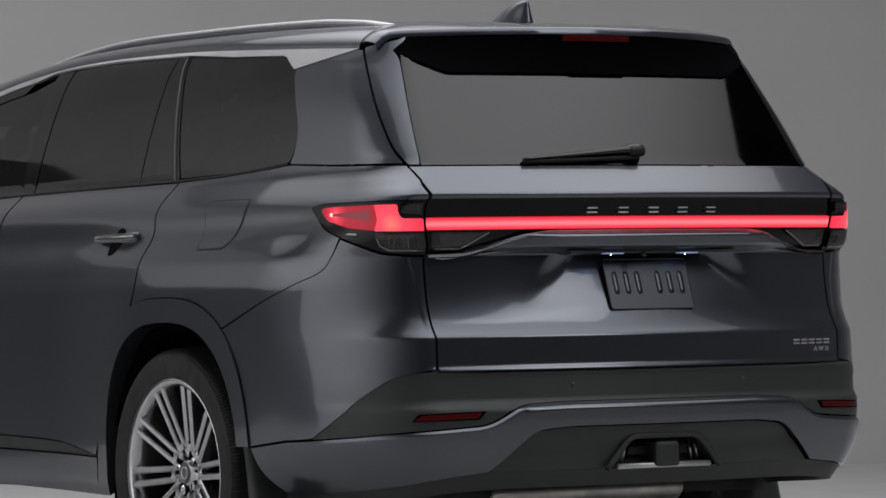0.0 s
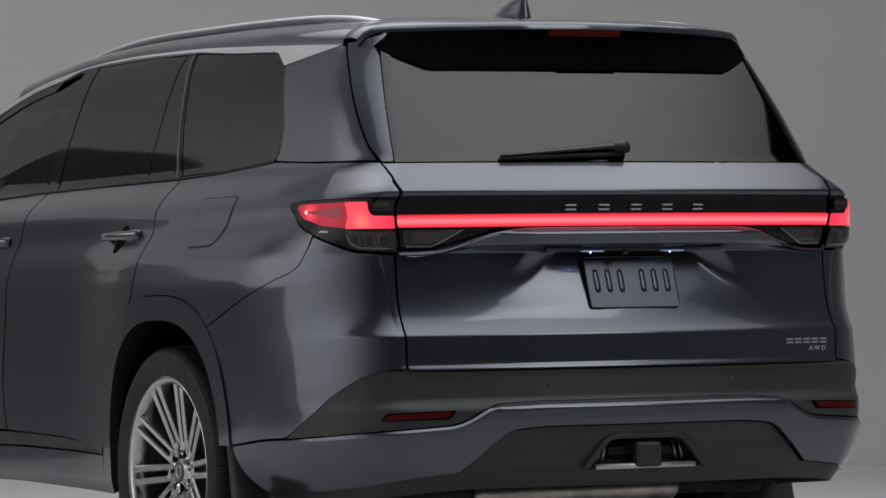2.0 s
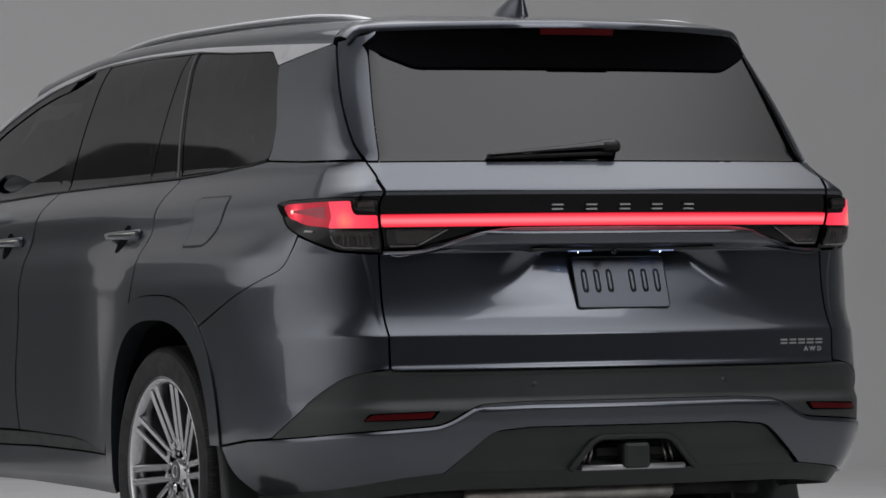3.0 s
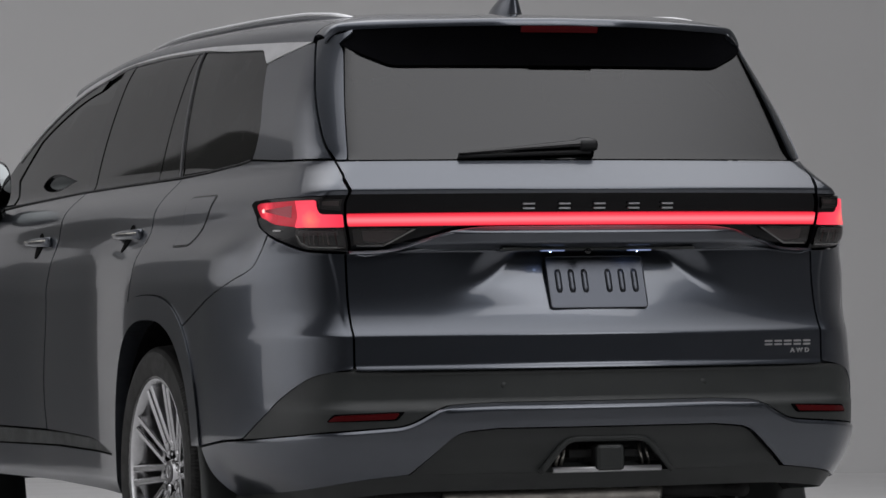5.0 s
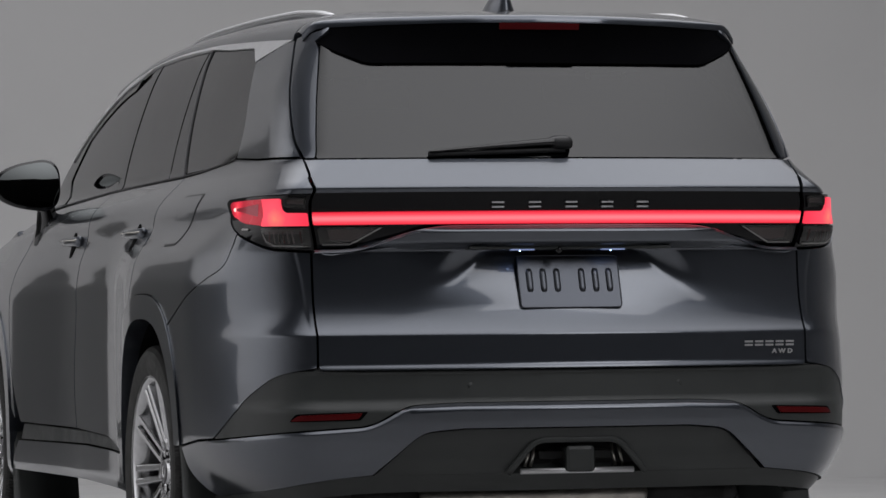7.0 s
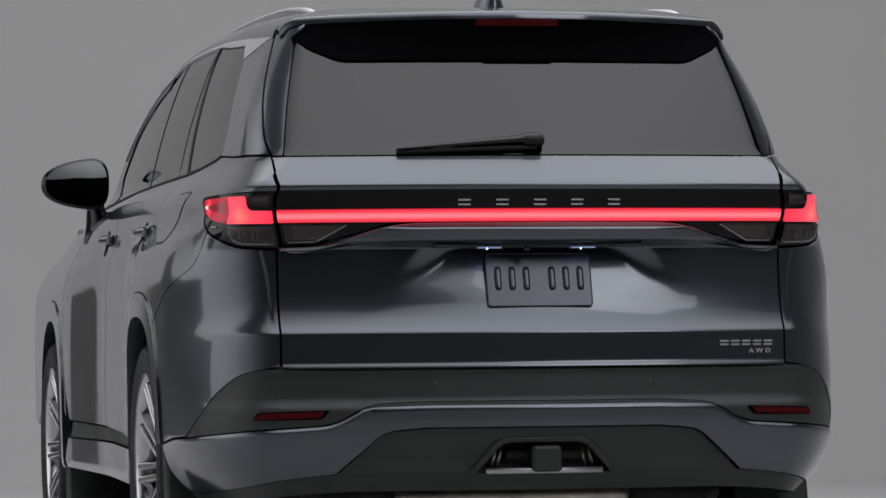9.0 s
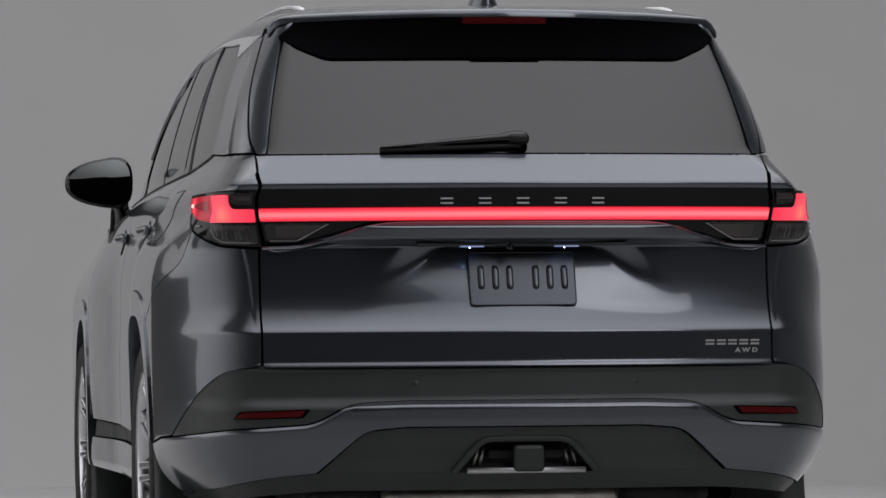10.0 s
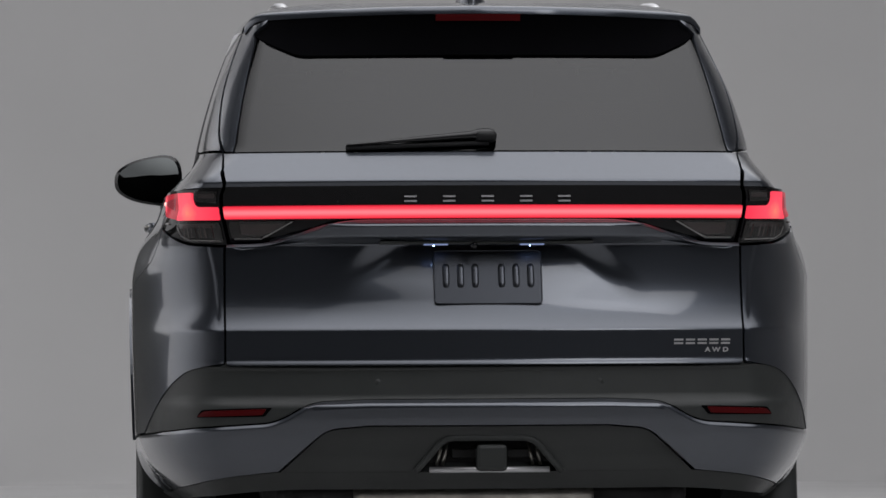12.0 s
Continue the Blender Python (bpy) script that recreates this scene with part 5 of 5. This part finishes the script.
def wheel_parts():
    """One wheel, built at the origin with its axle along x and its face towards +x."""
    # tyre, with grooves between the tread blocks
    prof = [(0.286, 0.100), (0.300, 0.108), (0.330, 0.114), (0.352, 0.113), (0.368, 0.108), (0.379, 0.098), (0.384, 0.088), (0.3865, 0.060), (0.3875, 0.0), (0.3865, -0.060), (0.384, -0.094), (0.379, -0.104), (0.368, -0.115), (0.330, -0.122), (0.286, -0.10)]
    groove = {4: 0.002, 5: 0.005, 6: 0.005, 9: 0.0, 10: 0.005, 11: 0.005}
    bm = bmesh.new()
    lathe(bm, prof, 420, lambda j, k: -groove.get(j, 0.0) if k % 2 == 0 else 0.0)
    for e in bm.edges:
        if len(e.link_faces) == 2 and e.calc_face_angle() > 0.25:
            e.smooth = False
    tyre = part("tyre", bm, RUBBER, None, "black rubber tyre")
    bm = bmesh.new()
    lathe(bm, [(0.262, -0.10), (0.266, 0.05), (0.268, 0.080), (0.278, 0.098), (0.2925, 0.106), (0.2935, 0.099), (0.288, 0.092), (0.286, -0.10)], 96)
    rim = part("wheel", bm, ALLOY, None, "bright machined alloy road wheel")
    bm = bmesh.new()
    # a spoke: a tapered bar with a ridged face, from the hub to the rim
    rings = []
    for f in np.linspace(0, 1, 7):
        r = 0.060 + 0.212 * f
        w = 0.0092 + 0.0010 * f
        x = 0.052 + 0.044 * f
        rings.append([bm.verts.new(p) for p in ((x - 0.034, -w * 1.15, r), (x - 0.004, -w, r), (x, -w * 0.62, r), (x, w * 0.62, r), (x - 0.004, w, r), (x - 0.034, w * 1.15, r))])
    for a, b in zip(rings, rings[1:]):
        for i in range(6):
            bm.faces.new((a[i], a[(i + 1) % 6], b[(i + 1) % 6], b[i]))
    bm.faces.new(rings[0])
    bm.faces.new(rings[-1])
    bmesh.ops.recalc_face_normals(bm, faces=bm.faces)
    spoke = part("spoke", bm, ALLOY, None, smooth=False)
    bm = bmesh.new()
    lathe(bm, [(0.080, 0.01), (0.083, 0.034), (0.074, 0.042), (0.052, 0.046), (0.040, 0.052), (0.036, 0.060), (0.031, 0.062), (0.0, 0.0625)], 48)
    hub = part("hub", bm, ALLOY, None)
    bm = bmesh.new()
    lathe(bm, [(0.033, 0.052), (0.0335, 0.0645), (0.031, 0.066), (0.0285, 0.0635), (0.0, 0.0645)], 40)
    cap = part("centre_cap", bm, ALLOY_DARK, None, "grey centre cap with a plain oval mark")
    bm = bmesh.new()
    lathe(bm, [(0.0195, 0.064), (0.0200, 0.0665), (0.0172, 0.0665), (0.0168, 0.064)], 32)
    mark = part("cap_mark", bm, CHROME, None)
    bm = bmesh.new()
    lathe(bm, [(0.0115, 0.025), (0.0115, 0.052), (0.008, 0.057), (0.0, 0.057)], 6)
    nut = part("wheel_nut", bm, CHROME, None, smooth=False)
    bm = bmesh.new()
    lathe(bm, [(0.0, 0.0500), (0.0180, 0.0500), (0.0195, 0.0535), (0.0215, 0.0515), (0.0215, 0.030)], 20)
    pocket = part("nut_pocket", bm, DARK_VOID, None, "dark wheel nut recess")
    bm = bmesh.new()
    lathe(bm, [(0.0, -0.02), (0.185, -0.02), (0.185, -0.045), (0.0, -0.045)], 64)
    disc = part("brake_disc", bm, CAST, None)
    # an added near-black disc that stands for the shade behind the spokes
    bm = bmesh.new()
    lathe(bm, [(0.0, -0.055), (0.262, -0.055), (0.262, -0.07), (0.0, -0.07)], 48)
    backing = part("wheel_shade_disc", bm, DARK_VOID, None)
    # a curved web that closes the slot between the two bars of a pair, near the hub
    bm = bmesh.new()
    rings = []
    for f in np.linspace(-1, 1, 9):
        r_in, r_out = 0.072, 0.094 + 0.022 * f * f
        y = 0.017 * f
        rings.append([bm.verts.new(p) for p in ((0.028, y, r_in), (0.0585, y, r_in), (0.0600, y, r_out - 0.004), (0.0575, y, r_out), (0.028, y, r_out + 0.002))])
    for a, b in zip(rings, rings[1:]):
        for i in range(5):
            bm.faces.new((a[i], a[(i + 1) % 5], b[(i + 1) % 5], b[i]))
    bm.faces.new(rings[0])
    bm.faces.new(rings[-1])
    bmesh.ops.recalc_face_normals(bm, faces=bm.faces)
    web = part("spoke_web", bm, ALLOY, None, smooth=False)
    return tyre, rim, spoke, hub, cap, mark, nut, disc, backing, pocket, web


def wheels():
    tyre, rim, spoke, hub, cap, mark, nut, disc, backing, pocket, web = wheel_parts()
    first = True
    for y in WHEEL_Y:
        for k in (-1, 1):
            x = 0.868 if y < 2 else 0.855
            m = pose(k * x, y, 0.379, 0, 0, 0 if k > 0 else 180) @ pose(0, 0, 0, 4.0)
            if first:
                wheel = rim
                wheel.parent = car
                wheel.matrix_basis = m
            else:
                wheel = tagged(share("wheel", rim, car, m), "bright machined alloy road wheel")
            for ob, name, label in ((tyre, "tyre", "black rubber tyre"), (hub, "hub", ""), (cap, "centre_cap", "grey centre cap with a plain oval mark"), (mark, "cap_mark", ""), (disc, "brake_disc", ""), (backing, "wheel_shade_disc", "")):
                if first:
                    ob.parent = wheel
                else:
                    tagged(share(name, ob, wheel, Matrix.Identity(4)), label)
            started = not first
            for i in range(10):
                for d in (-1, 1):
                    # the two bars of a pair lean apart towards the rim
                    turn = pose(0, 0, 0, 36 * i + 18) @ pose(0, d * 0.0155, 0, -d * 1.2)
                    if not started:
                        spoke.parent, spoke.matrix_basis, started = wheel, turn, True
                    else:
                        share("spoke", spoke, wheel, turn)
            started = not first
            for i in range(10):
                turn = pose(0, 0, 0, 36 * i + 18)
                if not started:
                    web.parent, web.matrix_basis, started = wheel, turn, True
                else:
                    share("spoke_web", web, wheel, turn)
            started = not first
            for i in range(5):
                turn = pose(0, 0, 0, 72 * i) @ Matrix.Translation((0, 0, 0.058))
                if not started:
                    nut.parent, nut.matrix_basis, started = wheel, turn, True
                    pocket.parent, pocket.matrix_basis = wheel, turn
                else:
                    share("wheel_nut", nut, wheel, turn)
                    tagged(share("nut_pocket", pocket, wheel, turn), "dark wheel nut recess")
            first = False


wheels()


def wheel_houses():
    for y in WHEEL_Y:
        for k in (-1, 1):
            bm = bmesh.new()
            rings = []
            for x in (flank_x(y, 0.8) - 0.05, 0.60):
                rings.append([bm.verts.new((k * x, y - 0.438 * math.cos(a), 0.380 + 0.470 * math.sin(a))) for a in np.linspace(radians(-12), radians(192), 40)])
            for i in range(39):
                bm.faces.new((rings[0][i], rings[0][i + 1], rings[1][i + 1], rings[1][i]))
            bm.faces.new(rings[1])
            bmesh.ops.recalc_face_normals(bm, faces=bm.faces)
            part("wheel_house", bm, DARK_VOID, car, "black wheel arch lining")
            # mud flap: a moulded piece behind the wheel, wider towards its foot
            bm = bmesh.new()
            yy = y - 0.450 if y < 2 else y - 0.47
            rings = []
            for f in np.linspace(0, 1, 12):
                z = 0.56 - 0.40 * f
                back = yy - 0.012 - 0.09 * f ** 1.5
                front = yy + 0.010 - 0.055 * f ** 1.3
                x1 = flank_x(yy, max(z, 0.40)) - 0.004
                x0 = x1 - 0.03 - 0.20 * min(1.0, f * 1.8)
                rings.append([bm.verts.new((k * a, b, z)) for a, b in ((x0, back), (x1 - 0.02, back), (x1 - 0.006, back + 0.008), (x1, front - 0.004), (x1 - 0.006, front), (x0, front))])
            for a, b in zip(rings, rings[1:]):
                for i in range(6):
                    bm.faces.new((a[i], a[(i + 1) % 6], b[(i + 1) % 6], b[i]))
            bm.faces.new(rings[0])
            bm.faces.new(rings[-1])
            bmesh.ops.recalc_face_normals(bm, faces=bm.faces)
            part("mud_flap", bm, BLACK_PLASTIC, car, "black plastic mud flap")


wheel_houses()
